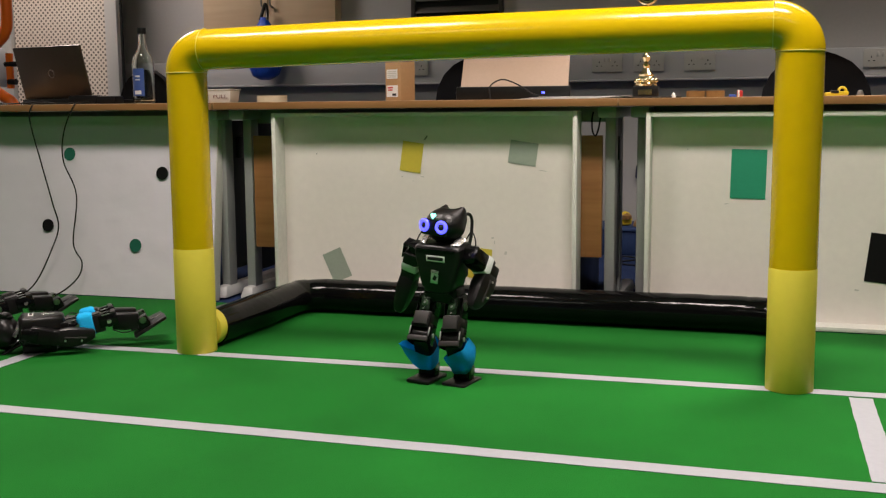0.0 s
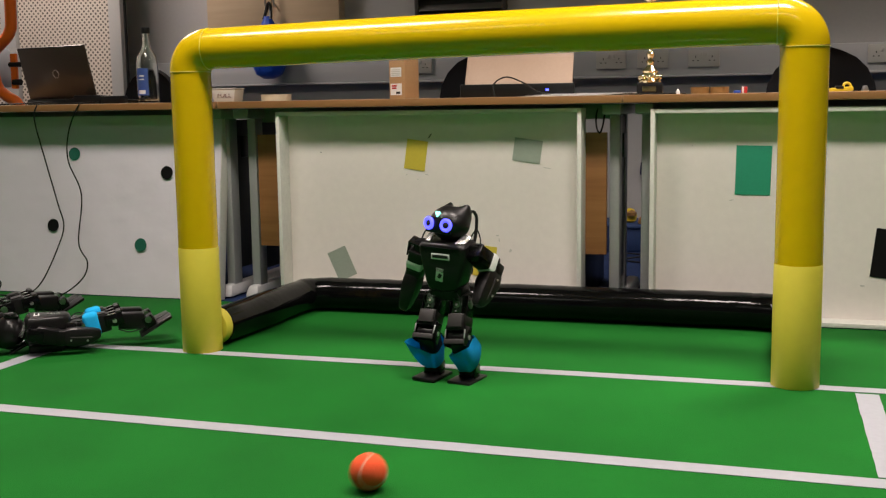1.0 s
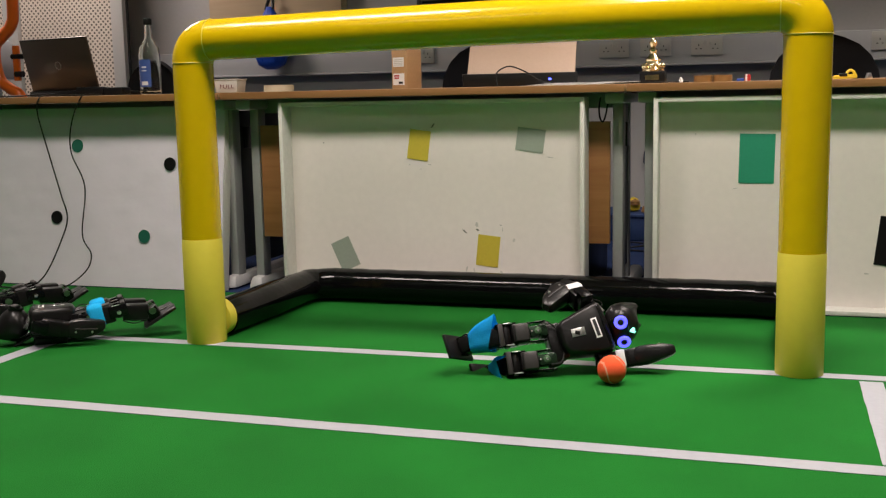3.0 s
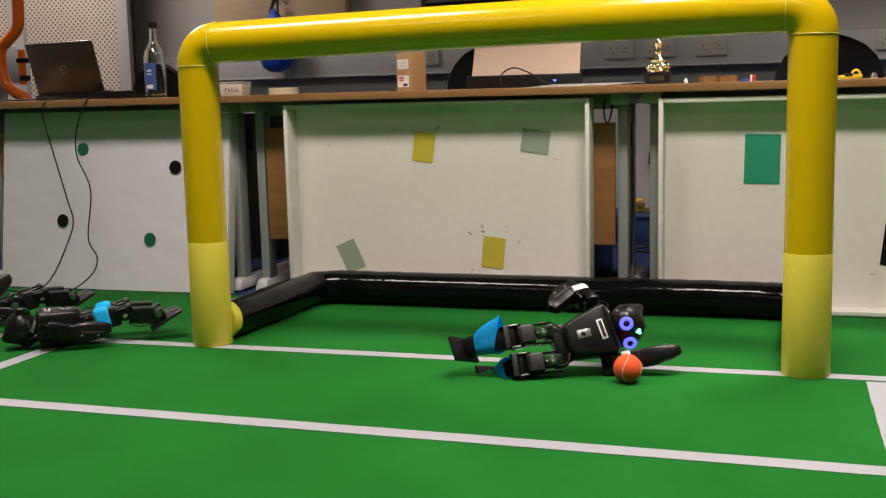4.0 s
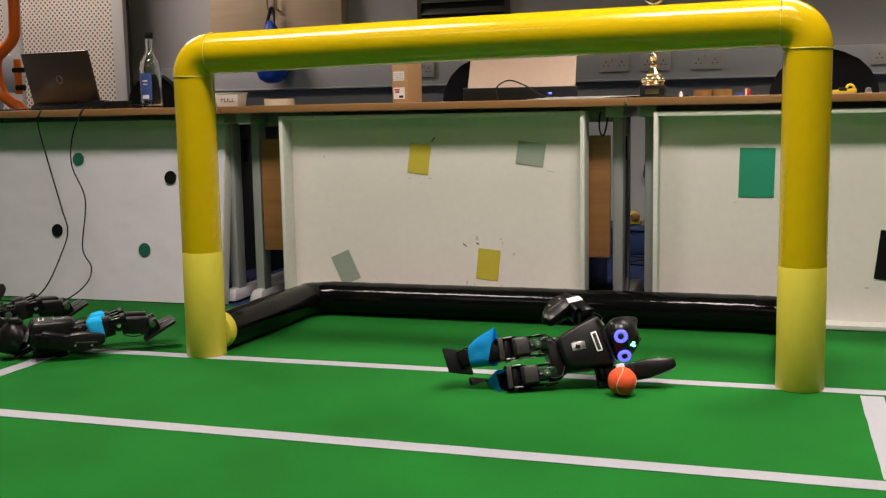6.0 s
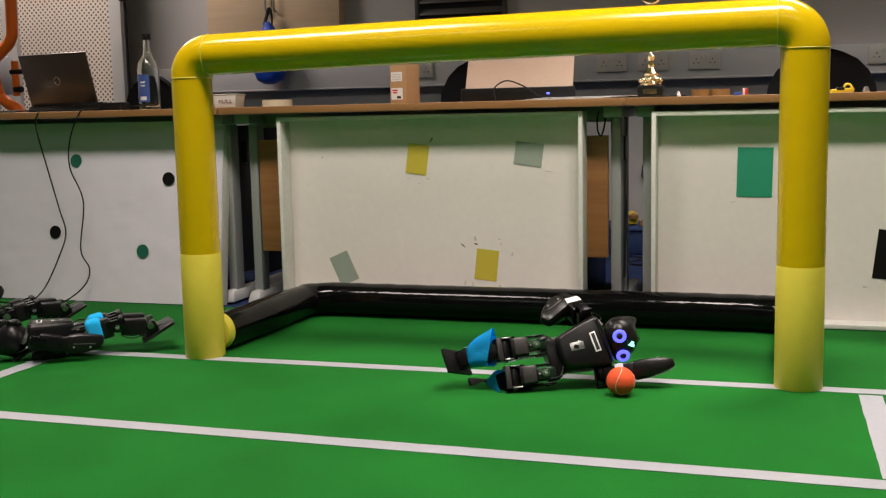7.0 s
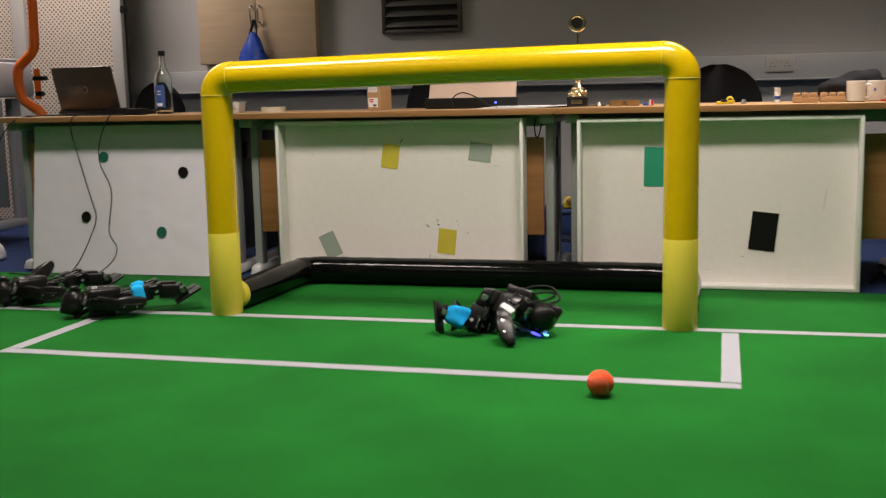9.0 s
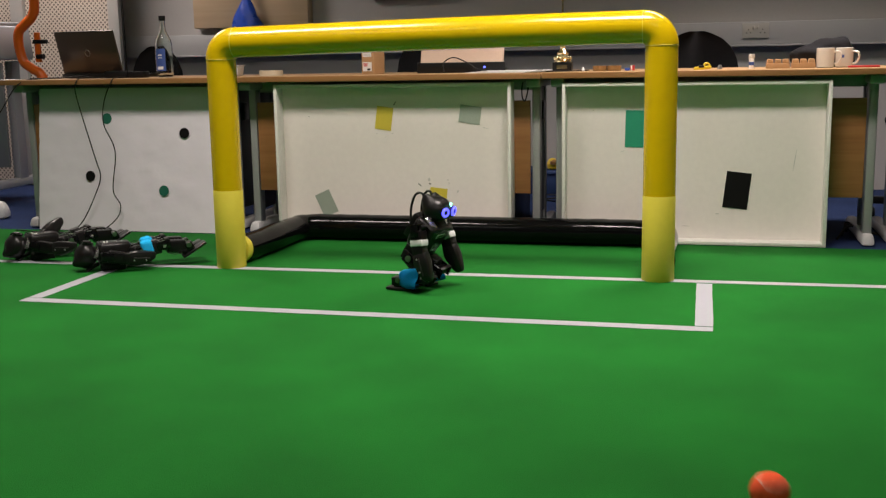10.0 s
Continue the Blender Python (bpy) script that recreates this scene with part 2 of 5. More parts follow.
def lathe(bm, prof, seg=28, m=None):
    """Turn a profile of (radius, height) round z."""
    m = m or Matrix()
    rings = []
    for r, z in prof:
        rings.append([bm.verts.new(m @ Vector((r * math.cos(2 * math.pi * k / seg), r * math.sin(2 * math.pi * k / seg), z))) for k in range(seg)])
    for a, b in zip(rings, rings[1:]):
        for k in range(seg):
            bm.faces.new((a[k], a[(k + 1) % seg], b[(k + 1) % seg], b[k]))
    if prof[0][0] > 1e-5:
        bm.faces.new(rings[0][::-1])
    if prof[-1][0] > 1e-5:
        bm.faces.new(rings[-1])
    return bm


def torus(bm, R_, r, m=None, seg=28, tseg=8):
    m = m or Matrix()
    rings = []
    for i in range(seg):
        a = 2 * math.pi * i / seg
        rings.append([bm.verts.new(m @ Vector(((R_ + r * math.cos(b)) * math.cos(a), (R_ + r * math.cos(b)) * math.sin(a), r * math.sin(b)))) for b in [2 * math.pi * k / tseg for k in range(tseg)]])
    for i in range(seg):
        a, b = rings[i], rings[(i + 1) % seg]
        for k in range(tseg):
            bm.faces.new((a[k], b[k], b[(k + 1) % tseg], a[(k + 1) % tseg]))
    return bm


def loft(bm, rings, seg=20, p=3.0):
    """A closed skin over rounded-square rings (height, half width, half depth, centre x, centre y)."""
    loops = []
    for z, hx, hy, cx, cy in rings:
        loop = []
        for k in range(seg):
            a = 2 * math.pi * (k + 0.5) / seg
            c, d = math.cos(a), math.sin(a)
            q = (abs(c) ** p + abs(d) ** p) ** (-1 / p)
            loop.append(bm.verts.new((cx + hx * c * q, cy + hy * d * q, z)))
        loops.append(loop)
    for a, b in zip(loops, loops[1:]):
        for k in range(seg):
            bm.faces.new((a[k], a[(k + 1) % seg], b[(k + 1) % seg], b[k]))
    bm.faces.new(loops[0][::-1])
    bm.faces.new(loops[-1])
    return bm


def shield(bm, half, layers, zc):
    """A mirrored front outline (x, z), skinned through layers (depth, scale)."""
    outline = half + [(-x, z) for x, z in reversed(half) if x > 1e-6]
    loops = [[bm.verts.new((x * k, y, zc + (z - zc) * k)) for x, z in outline] for y, k in layers]
    n = len(outline)
    for a, b in zip(loops, loops[1:]):
        for i in range(n):
            bm.faces.new((a[i], a[(i + 1) % n], b[(i + 1) % n], b[i]))
    bm.faces.new(loops[0][::-1])
    bm.faces.new(loops[-1])
    return bm


def curve(points, n=12):
    """A smooth line through the points."""
    P = [Vector(p) for p in points]
    out = []
    for i in range(len(P) - 1):
        a, b, c, d = P[max(i - 1, 0)], P[i], P[i + 1], P[min(i + 2, len(P) - 1)]
        for k in range(n):
            t = k / n
            out.append(0.5 * ((2 * b) + (c - a) * t + (2 * a - 5 * b + 4 * c - d) * t * t + (3 * b - a - 3 * c + d) * t ** 3))
    return out + [P[-1]]


def mesh_object(name, bm, material, sharp=35):
    bmesh.ops.recalc_face_normals(bm, faces=bm.faces[:])
    me = bpy.data.meshes.new(name)
    bm.to_mesh(me)
    bm.free()
    for p in me.polygons:
        p.use_smooth = True
    me.set_sharp_from_angle(angle=radians(sharp))
    me.materials.append(material)
    return new(name, me)


def part(name, bm, material, parent, label="", sharp=35):
    ob = mesh_object(name, bm, material, sharp)
    ob.parent = parent
    if label:
        tagged(ob, label)
    return ob


def thing(name, label, category, group="", at=None, kind=""):
    ob = new(name)
    ob.empty_display_size = 0.05
    tagged(ob, label, category, group, kind)
    if at is not None:
        ob.matrix_world = at
    return ob


def one(name, bm, material, label, category, group="", at=None, kind="", sharp=35):
    """A thing of a single mesh."""
    ob = mesh_object(name, bm, material, sharp)
    tagged(ob, label, category, group, kind)
    if at is not None:
        ob.matrix_world = at
    return ob


def B():
    return bmesh.new()


# ---- setting ----
XL, XR, YB, YW = -4.6, 4.2, -5.6, 2.70


def setting():
    one("floor", box(B(), XR - XL, YW - YB, 0.05, (XL + XR) / 2, (YW + YB) / 2, -0.030), CARPET, "dark blue office carpet around the pitch", "floor", kind="structure")
    one("pitch_carpet", box(B(), 6.4, 5.95, 0.005, -0.35, -2.26, -0.0026, 0.001), FELT, "bright green felt carpet of a robot football pitch", "pitch", kind="structure")
    one("wall_north", box(B(), XR - XL + 0.2, 0.12, 2.8, (XL + XR) / 2, YW + 0.06, 1.35), WALL, "grey painted wall behind the tables", "wall", kind="structure")
    one("wall_south", box(B(), XR - XL + 0.2, 0.12, 2.8, (XL + XR) / 2, YB - 0.06, 1.35), WALL, "grey painted wall", "wall", kind="structure")
    one("wall_west", box(B(), 0.12, YW - YB, 2.8, XL - 0.06, (YW + YB) / 2, 1.35), WALL, "grey painted wall", "wall", kind="structure")
    one("wall_east", box(B(), 0.12, YW - YB, 2.8, XR + 0.06, (YW + YB) / 2, 1.35), WALL, "grey painted wall", "wall", kind="structure")
    one("ceiling", box(B(), XR - XL + 0.2, YW - YB + 0.2, 0.1, (XL + XR) / 2, (YW + YB) / 2, CEIL + 0.05), CEILING, "white tiled ceiling", "ceiling", kind="structure")
    for x, y, _, _ in PANELS:
        lamp = thing("ceiling_light", "white fluorescent ceiling light fitting", "ceiling light", "ceiling lights", pose(x, y, CEIL))
        part("housing", box(B(), 1.25, 0.48, 0.05, 0, 0, -0.026, 0.006), SOCKET, lamp)
        part("diffuser", box(B(), 1.16, 0.40, 0.006, 0, 0, -0.055), LAMP_GLOW, lamp, "glowing white diffuser")
    # white tape lines of the goal area
    Z = 0.0012

    def line(name, x0, y0, x1, y1, w):
        a, b = Vector((x0, y0, 0)), Vector((x1, y1, 0))
        d = b - a
        ang = math.degrees(math.atan2(d.y, d.x))
        m = pose((x0 + x1) / 2, (y0 + y1) / 2, Z, 0, 0, ang)
        bm = B()
        n = 24
        L = d.length
        rnd = random.Random(name + str(x0))
        top = [[], []]
        for i in range(n + 1):
            x = -L / 2 + L * i / n
            for s in (0, 1):
                top[s].append(bm.verts.new((x, (s - 0.5) * w + rnd.uniform(-0.0008, 0.0008), rnd.uniform(0, 0.0005))))
        for i in range(n):
            bm.faces.new((top[0][i], top[0][i + 1], top[1][i + 1], top[1][i]))
        ext = bmesh.ops.extrude_face_region(bm, geom=bm.faces[:])
        bmesh.ops.translate(bm, vec=(0, 0, -0.001), verts=[v for v in ext["geom"] if isinstance(v, bmesh.types.BMVert)])
        one(name, bm, TAPE, "white tape line stuck on the green pitch", "pitch line", "goal area lines", m, "structure")

    line("goal_line", -3.3, -0.060, 2.6, 0.006, 0.044)
    line("area_line", -1.265, -0.655, 0.991, -0.673, 0.050)
    line("area_line", 0.964, -0.049, 0.966, -0.640, 0.052)
    line("area_line", -1.241, -0.030, -1.241, -0.625, 0.050)


def goal():
    g = thing("goal", "yellow tubular robot football goal with black base bars", "goal", at=pose(0, 0, 0))
    R_, xs, bend = 0.0555, 0.805, 0.062
    tops = {-1: 0.846, 1: 0.868}
    for s in (-1, 1):
        x, zb = s * xs, tops[s]
        part("post_sleeve", cyl(B(), (x, 0, 0.001), (x, 0, 0.297), R_ + 0.0008, seg=48, bev=0.001), YEL_LOW, g, "pale yellow paper sleeve round the post foot")
        part("post", cyl(B(), (x, 0, 0.29), (x, 0, zb - bend), R_, seg=48), YEL_UP, g)
        arc = [(x - s * bend * (1 - math.cos(a)), 0, zb - bend + bend * math.sin(a)) for a in [math.pi / 2 * k / 14 for k in range(15)]]
        part("elbow", tube(B(), arc, R_ + 0.001, 48), YEL_UP, g)
        rim = B()
        torus(rim, R_ + 0.0008, 0.0012, pose(x, 0, zb - bend), 48, 6)
        torus(rim, R_ + 0.0008, 0.0012, pose(x - s * bend, 0, zb, 0, 90, 0), 48, 6)
        part("joint_rim", rim, YEL_LOW, g)
    za, zc = tops[-1], tops[1]
    bar = tube(B(), [(-xs + bend + (2 * xs - 2 * bend) * k / 10, 0, za + (zc - za) * k / 10 + 0.003 * math.sin(math.pi * k / 10)) for k in range(11)], R_, 48)
    part("crossbar", bar, YEL_UP, g)
    rb = 0.055
    for s in (-1, 1):
        if s < 0:
            part("side_stub", cyl(B(), (s * 0.80, 0.04, rb + 0.004), (s * 0.797, 0.075, rb + 0.004), rb, seg=36, bev=0.004), YEL_LOW, g)
        rnd = random.Random(5 + s)
        e = 0.0
        pts = curve([(s * 0.795 + e, 0.075, rb), (s * 0.78 + e, 0.30, rb), (s * 0.77 + e, 0.55, rb), (s * 0.75 + e, 0.625, rb), (s * 0.68, 0.655, rb)] if s < 0 else [(0.807, 0.075, rb), (0.806, 0.3, rb), (0.804, 0.55, rb), (0.785, 0.625, rb), (0.69, 0.655, rb)], 6)
        part("side_bar", tube(B(), pts, [rb + rnd.uniform(-0.0015, 0.0015) for _ in pts], 32), BLACK_WRAP, g, "black plastic-wrapped side bar on the floor")
    n = 40
    rnd = random.Random(9)
    pts = [(-0.69 + 1.38 * k / n, 0.655, rb) for k in range(n + 1)]
    part("back_bar", tube(B(), pts, [rb + 0.0005 + rnd.uniform(-0.001, 0.001) for _ in pts], 32), BLACK_WRAP, g, "glossy black plastic-wrapped back bar on the floor")


setting()
goal()


# ---- boards ----
def card(parent, name, cx, cz, w, h, ang, material, y, label=""):
    part(name, box(B(), w, 0.0012, h, m=pose(cx, y, cz, 0, ang, 0)), material, parent, label)


def scrape(w, h, m):
    """A thin torn scrap with an uneven outline, thinner at its ends."""
    rnd = random.Random(w * 991 + h * 577 + m[0][3])
    bm = B()
    n = 9
    ring = [(0.5 * w * math.cos(a) * rnd.uniform(0.55, 1.1), 0.5 * h * math.sin(a) * rnd.uniform(0.55, 1.1)) for a in [2 * math.pi * k / n for k in range(n)]]
    front = [bm.verts.new(m @ Vector((x, -0.0004, z))) for x, z in ring]
    back = [bm.verts.new(m @ Vector((x, 0.0004, z))) for x, z in ring]
    bm.faces.new(front)
    bm.faces.new(back[::-1])
    for k in range(n):
        bm.faces.new((front[k], back[k], back[(k + 1) % n], front[(k + 1) % n]))
    return bm


def scuffs(parent, y, spots):
    for x, z, w, h, a, dark in spots:
        part("scuff", scrape(w, h, pose(x, y, z, 0, a, 0)), SCUFF if dark else SCUFF_PALE, parent)


def tray(name, x0, x1, zt, yf, label):
    """A shallow open box on edge: back panel and four rims."""
    t = thing(name, label, "board", "pitch boards", pose((x0 + x1) / 2, yf, 0.002))
    w, d = x1 - x0, 0.085
    part("back_panel", box(B(), w - 0.02, 0.012, zt - 0.02, 0, d - 0.006, zt / 2), BOARD, t)
    for s in (-1, 1):
        part("side_rim", box(B(), 0.014, d, zt, s * (w / 2 - 0.007), d / 2, zt / 2, 0.0015), BOARD_EDGE, t)
    part("top_rim", box(B(), w - 0.028, d, 0.014, 0, d / 2, zt - 0.007, 0.0015), BOARD_EDGE, t)
    part("bottom_rim", box(B(), w - 0.028, d, 0.014, 0, d / 2, 0.007, 0.0015), BOARD_EDGE, t)
    return t, d - 0.0135, (x0 + x1) / 2


def boards():
    # flat board covered with white sheet
    b = thing("sheet_board", "white paper-covered board with green and black dots", "board", "pitch boards", pose(0, 0.72, 0.002, -7.8))
    x0, x1, zt, yf = -2.135, -1.158, 0.668, 0.0
    bm = B()
    nx, nz = 40, 24
    grid = [[bm.verts.new((x0 + (x1 - x0) * i / nx, yf + 0.0045 * noise.noise(Vector((i * 0.30, j * 0.7, 3.1))) * (0 < j < nz), zt * j / nz)) for j in range(nz + 1)] for i in range(nx + 1)]
    for i in range(nx):
        for j in range(nz):
            bm.faces.new((grid[i][j], grid[i + 1][j], grid[i + 1][j + 1], grid[i][j + 1]))
    part("paper_sheet", bm, SHEET, b, "wrinkled white paper sheet")
    part("backing_board", box(B(), x1 - x0, 0.05, zt - 0.004, (x0 + x1) / 2, yf + 0.031, zt / 2 - 0.002, 0.002), BOARD_EDGE, b)
    for x, z, m in ((-1.773, 0.526, GREEN_DOT), (-1.376, 0.457, BLACK_CARD), (-1.859, 0.256, BLACK_CARD), (-1.478, 0.191, GREEN_DOT)):
        part("dot", cyl(B(), (x, yf - 0.0050, z), (x, yf - 0.0032, z), 0.0245, seg=36), m, b, "round paper dot")
    # middle tray
    t, y, c = tray("tray_board", -0.905, 0.158, 0.668, 0.72, "white open-fronted wooden tray board with yellow and grey cards")
    k = (y + 0.72 + 2.658) / (0.75 + 2.658)

    def at(x, z):
        return 0.746 + (x - 0.746) * k - c, 0.679 + (z - 0.679) * k - 0.002

    x, z = at(-0.405, 0.521)
    card(t, "card", x, z, 0.074, 0.101, 8, YEL_CARD, y, "yellow card")
    x, z = at(-0.023, 0.535)
    card(t, "card", x, z, 0.094, 0.076, 8, GREY_CARD, y, "grey-green card")
    x, z = at(-0.682, 0.145)
    card(t, "card", x, z, 0.073, 0.108, -24, GREY_CARD, y, "grey-green card")
    x, z = at(-0.170, 0.168)
    card(t, "card", x, z, 0.077, 0.105, 6, YEL_CARD, y, "yellow card")
    sp = []
    for px_, pz_, w, h, a, dk in ((-0.355, 0.585, 0.007, 0.03, 35, 1), (-0.367, 0.455, 0.016, 0.003, 10, 0), (-0.40, 0.44, 0.010, 0.003, 0, 0), (-0.44, 0.455, 0.012, 0.003, -20, 0),
                                  (-0.25, 0.232, 0.006, 0.024, -50, 1), (-0.208, 0.255, 0.012, 0.020, 0, 0), (-0.205, 0.238, 0.016, 0.008, 20, 1), (-0.125, 0.255, 0.014, 0.006, 0, 0), (-0.12, 0.24, 0.004, 0.018, 0, 0),
                                  (-0.245, 0.105, 0.006, 0.022, 12, 0), (-0.218, 0.10, 0.005, 0.03, -14, 0), (-0.125, 0.098, 0.012, 0.008, 30, 0), (-0.082, 0.205, 0.014, 0.014, 0, 0), (0.045, 0.478, 0.035, 0.003, 8, 0),
                                  (-0.75, 0.53, 0.006, 0.005, 0, 1), (0.01, 0.52, 0.005, 0.004, 0, 0)):
        x, z = at(px_, pz_)
        sp.append((x, z, w, h, a, dk))
    scuffs(t, y, sp)
    # further tray
    t, y, c = tray("tray_board", 0.374, 1.432, 0.662, 0.715, "white open-fronted wooden tray board with green and black cards")
    x, z = at(0.683, 0.474)
    card(t, "card", x, z, 0.106, 0.153, 1, GREEN_CARD, y, "bright green card")
    x, z = at(1.081, 0.225)
    card(t, "card", x, z, 0.099, 0.150, 6, BLACK_CARD, y, "black card")
    sp = []
    for px_, pz_, w, h, a, dk in ((0.62, 0.382, 0.02, 0.004, -10, 0), (1.005, 0.128, 0.018, 0.007, 2, 0), (0.88, 0.075, 0.035, 0.003, 2, 0), (0.86, 0.02, 0.03, 0.004, 2, 0),
                                  (1.30, 0.35, 0.004, 0.10, 8, 0), (0.50, 0.55, 0.005, 0.005, 0, 0), (0.86, 0.665, 0.06, 0.004, 3, 1)):
        x, z = at(px_, pz_)
        sp.append((x, z, w, h, a, dk))
    scuffs(t, y, sp)


boards()


# ---- tables ----
TOP = 0.708


def table(x0, x1, label):
    t = thing("table", label, "table", "tables", pose((x0 + x1) / 2, 0.70, 0))
    w, d = x1 - x0, 0.74
    part("tabletop", box(B(), w - 0.003, d - 0.004, 0.024, 0, d / 2, TOP - 0.012, 0.0015), LAMINATE, t)
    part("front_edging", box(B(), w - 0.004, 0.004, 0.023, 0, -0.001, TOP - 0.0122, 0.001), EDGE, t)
    part("rail", box(B(), w - 0.12, 0.03, 0.05, 0, 0.20, TOP - 0.05, 0.003), LEG, t)
    part("modesty_panel", box(B(), w - 0.150, 0.018, 0.40, 0.010, 0.135, 0.39, 0.002), MODESTY, t, "brown wood modesty panel")
    for s in (-1, 1):
        x = s * (w / 2 - (0.040 if s > 0 else 0.060))
        part("leg", box(B(), 0.034, 0.060, TOP - 0.06, x, 0.16, (TOP - 0.03) / 2 + 0.015, 0.006), LEG, t)
        part("leg", box(B(), 0.018, 0.05, TOP - 0.06, x, 0.36, (TOP - 0.03) / 2 + 0.015, 0.006), LEG, t)
        part("leg_panel", box(B(), 0.010, 0.150, TOP - 0.16, x, 0.265, (TOP - 0.03) / 2 + 0.03, 0.002), LEG_DARK, t, "dark grey leg panel")
        part("foot", box(B(), 0.056, 0.56, 0.045, x, 0.36, 0.0235, 0.012, (0.75, 0.94)), FOOT, t, "pale grey table foot")
        if s > 0:
            part("cable_box", box(B(), 0.012, 0.050, 0.080, x + 0.0112, 0.255, 0.545, 0.003), BLACK_PL, t, "small black cable box")
            part("cable_clip", box(B(), 0.004, 0.006, 0.16, x + 0.0072, 0.325, 0.46, 0.001), SOCKET, t)
        part("top_bracket", box(B(), 0.06, 0.46, 0.035, x, 0.28, TOP - 0.043, 0.008), LEG, t)
    return t


table(-2.27, -1.119, "beech-topped table with grey steel legs and a laptop")
table(-1.115, 0.288, "beech-topped table with grey steel legs behind the goal")
table(0.291, 1.640, "beech-topped table with grey steel legs and mugs")
table(1.644, 3.02, "beech-topped table with grey steel legs at the row's end")


# ---- robot ----
HIP, THIGH, SHIN, SH, SHZ, UA, NECK = 0.037, 0.093, 0.093, 0.082, 0.122, 0.06, 0.165
NAMES = "x y z yaw th phi lean pan tilt rsp rsr rel lsp lsr lel rhr rhp rk rap lhr lhp lk lap".split()


def RX(a):
    return Matrix.Rotation(radians(a), 4, "X")


def RY(a):
    return Matrix.Rotation(radians(a), 4, "Y")


def RZ(a):
    return Matrix.Rotation(radians(a), 4, "Z")


def TR(x, y, z):
    return Matrix.Translation((x, y, z))


def joints(s):
    """Torso pose in the world, and the links' poses on the torso."""
    d = dict(zip(NAMES, s))
    body = TR(d["x"], d["y"], d["z"]) @ RZ(d["yaw"]) @ RY(-d["th"]) @ RX(d["phi"]) @ RY(d["lean"])
    L = {"head": TR(0, 0, NECK) @ RZ(d["pan"]) @ RX(d["tilt"])}
    for n, sg in (("r", -1), ("l", 1)):
        ua = TR(sg * SH, 0, SHZ) @ RX(d[n + "sp"]) @ RY(-sg * d[n + "sr"])
        th = TR(sg * HIP, 0, 0) @ RY(-sg * d[n + "hr"]) @ RX(d[n + "hp"])
        sn = th @ TR(0, 0, -THIGH) @ RX(d[n + "k"])
        L[n + "_upper_arm"], L[n + "_forearm"] = ua, ua @ TR(0, 0, -UA) @ RX(-d[n + "el"])
        L[n + "_thigh"], L[n + "_shin"] = th, sn
        L[n + "_foot"] = sn @ TR(0, 0, -SHIN) @ RX(d[n + "ap"]) @ RY(sg * d[n + "hr"])
    return body, L


def helmet():
    bm = bmesh.new()
    bmesh.ops.create_uvsphere(bm, u_segments=36, v_segments=24, radius=1)
    for v in bm.verts:
        x, y, z = v.co
        p = Vector((x * 0.052, y * 0.052, 0.028 + z * (0.047 if z > 0 else 0.040)))
        if y < 0:
            p.y *= 0.92 - 0.10 * max(0, -z)
            p.x *= 1 - 0.10 * max(0, -z)
        # two pointed ears at the back of the crown, with a dip between them
        for s in (-1, 1):
            q = math.exp(-(((p.x - s * 0.029) / 0.0125) ** 2 + ((p.y - 0.030) / 0.017) ** 2)) if z > 0.1 else 0
            p.z += 0.021 * q
            p.y += 0.010 * q
        if z > 0.3:
            p.z -= 0.006 * math.exp(-((p.x / 0.012) ** 2)) * max(0, y + 0.2)
            if y < 0.1:
                p.z -= 0.004 * (0.1 - y)
        v.co = p
    return bm


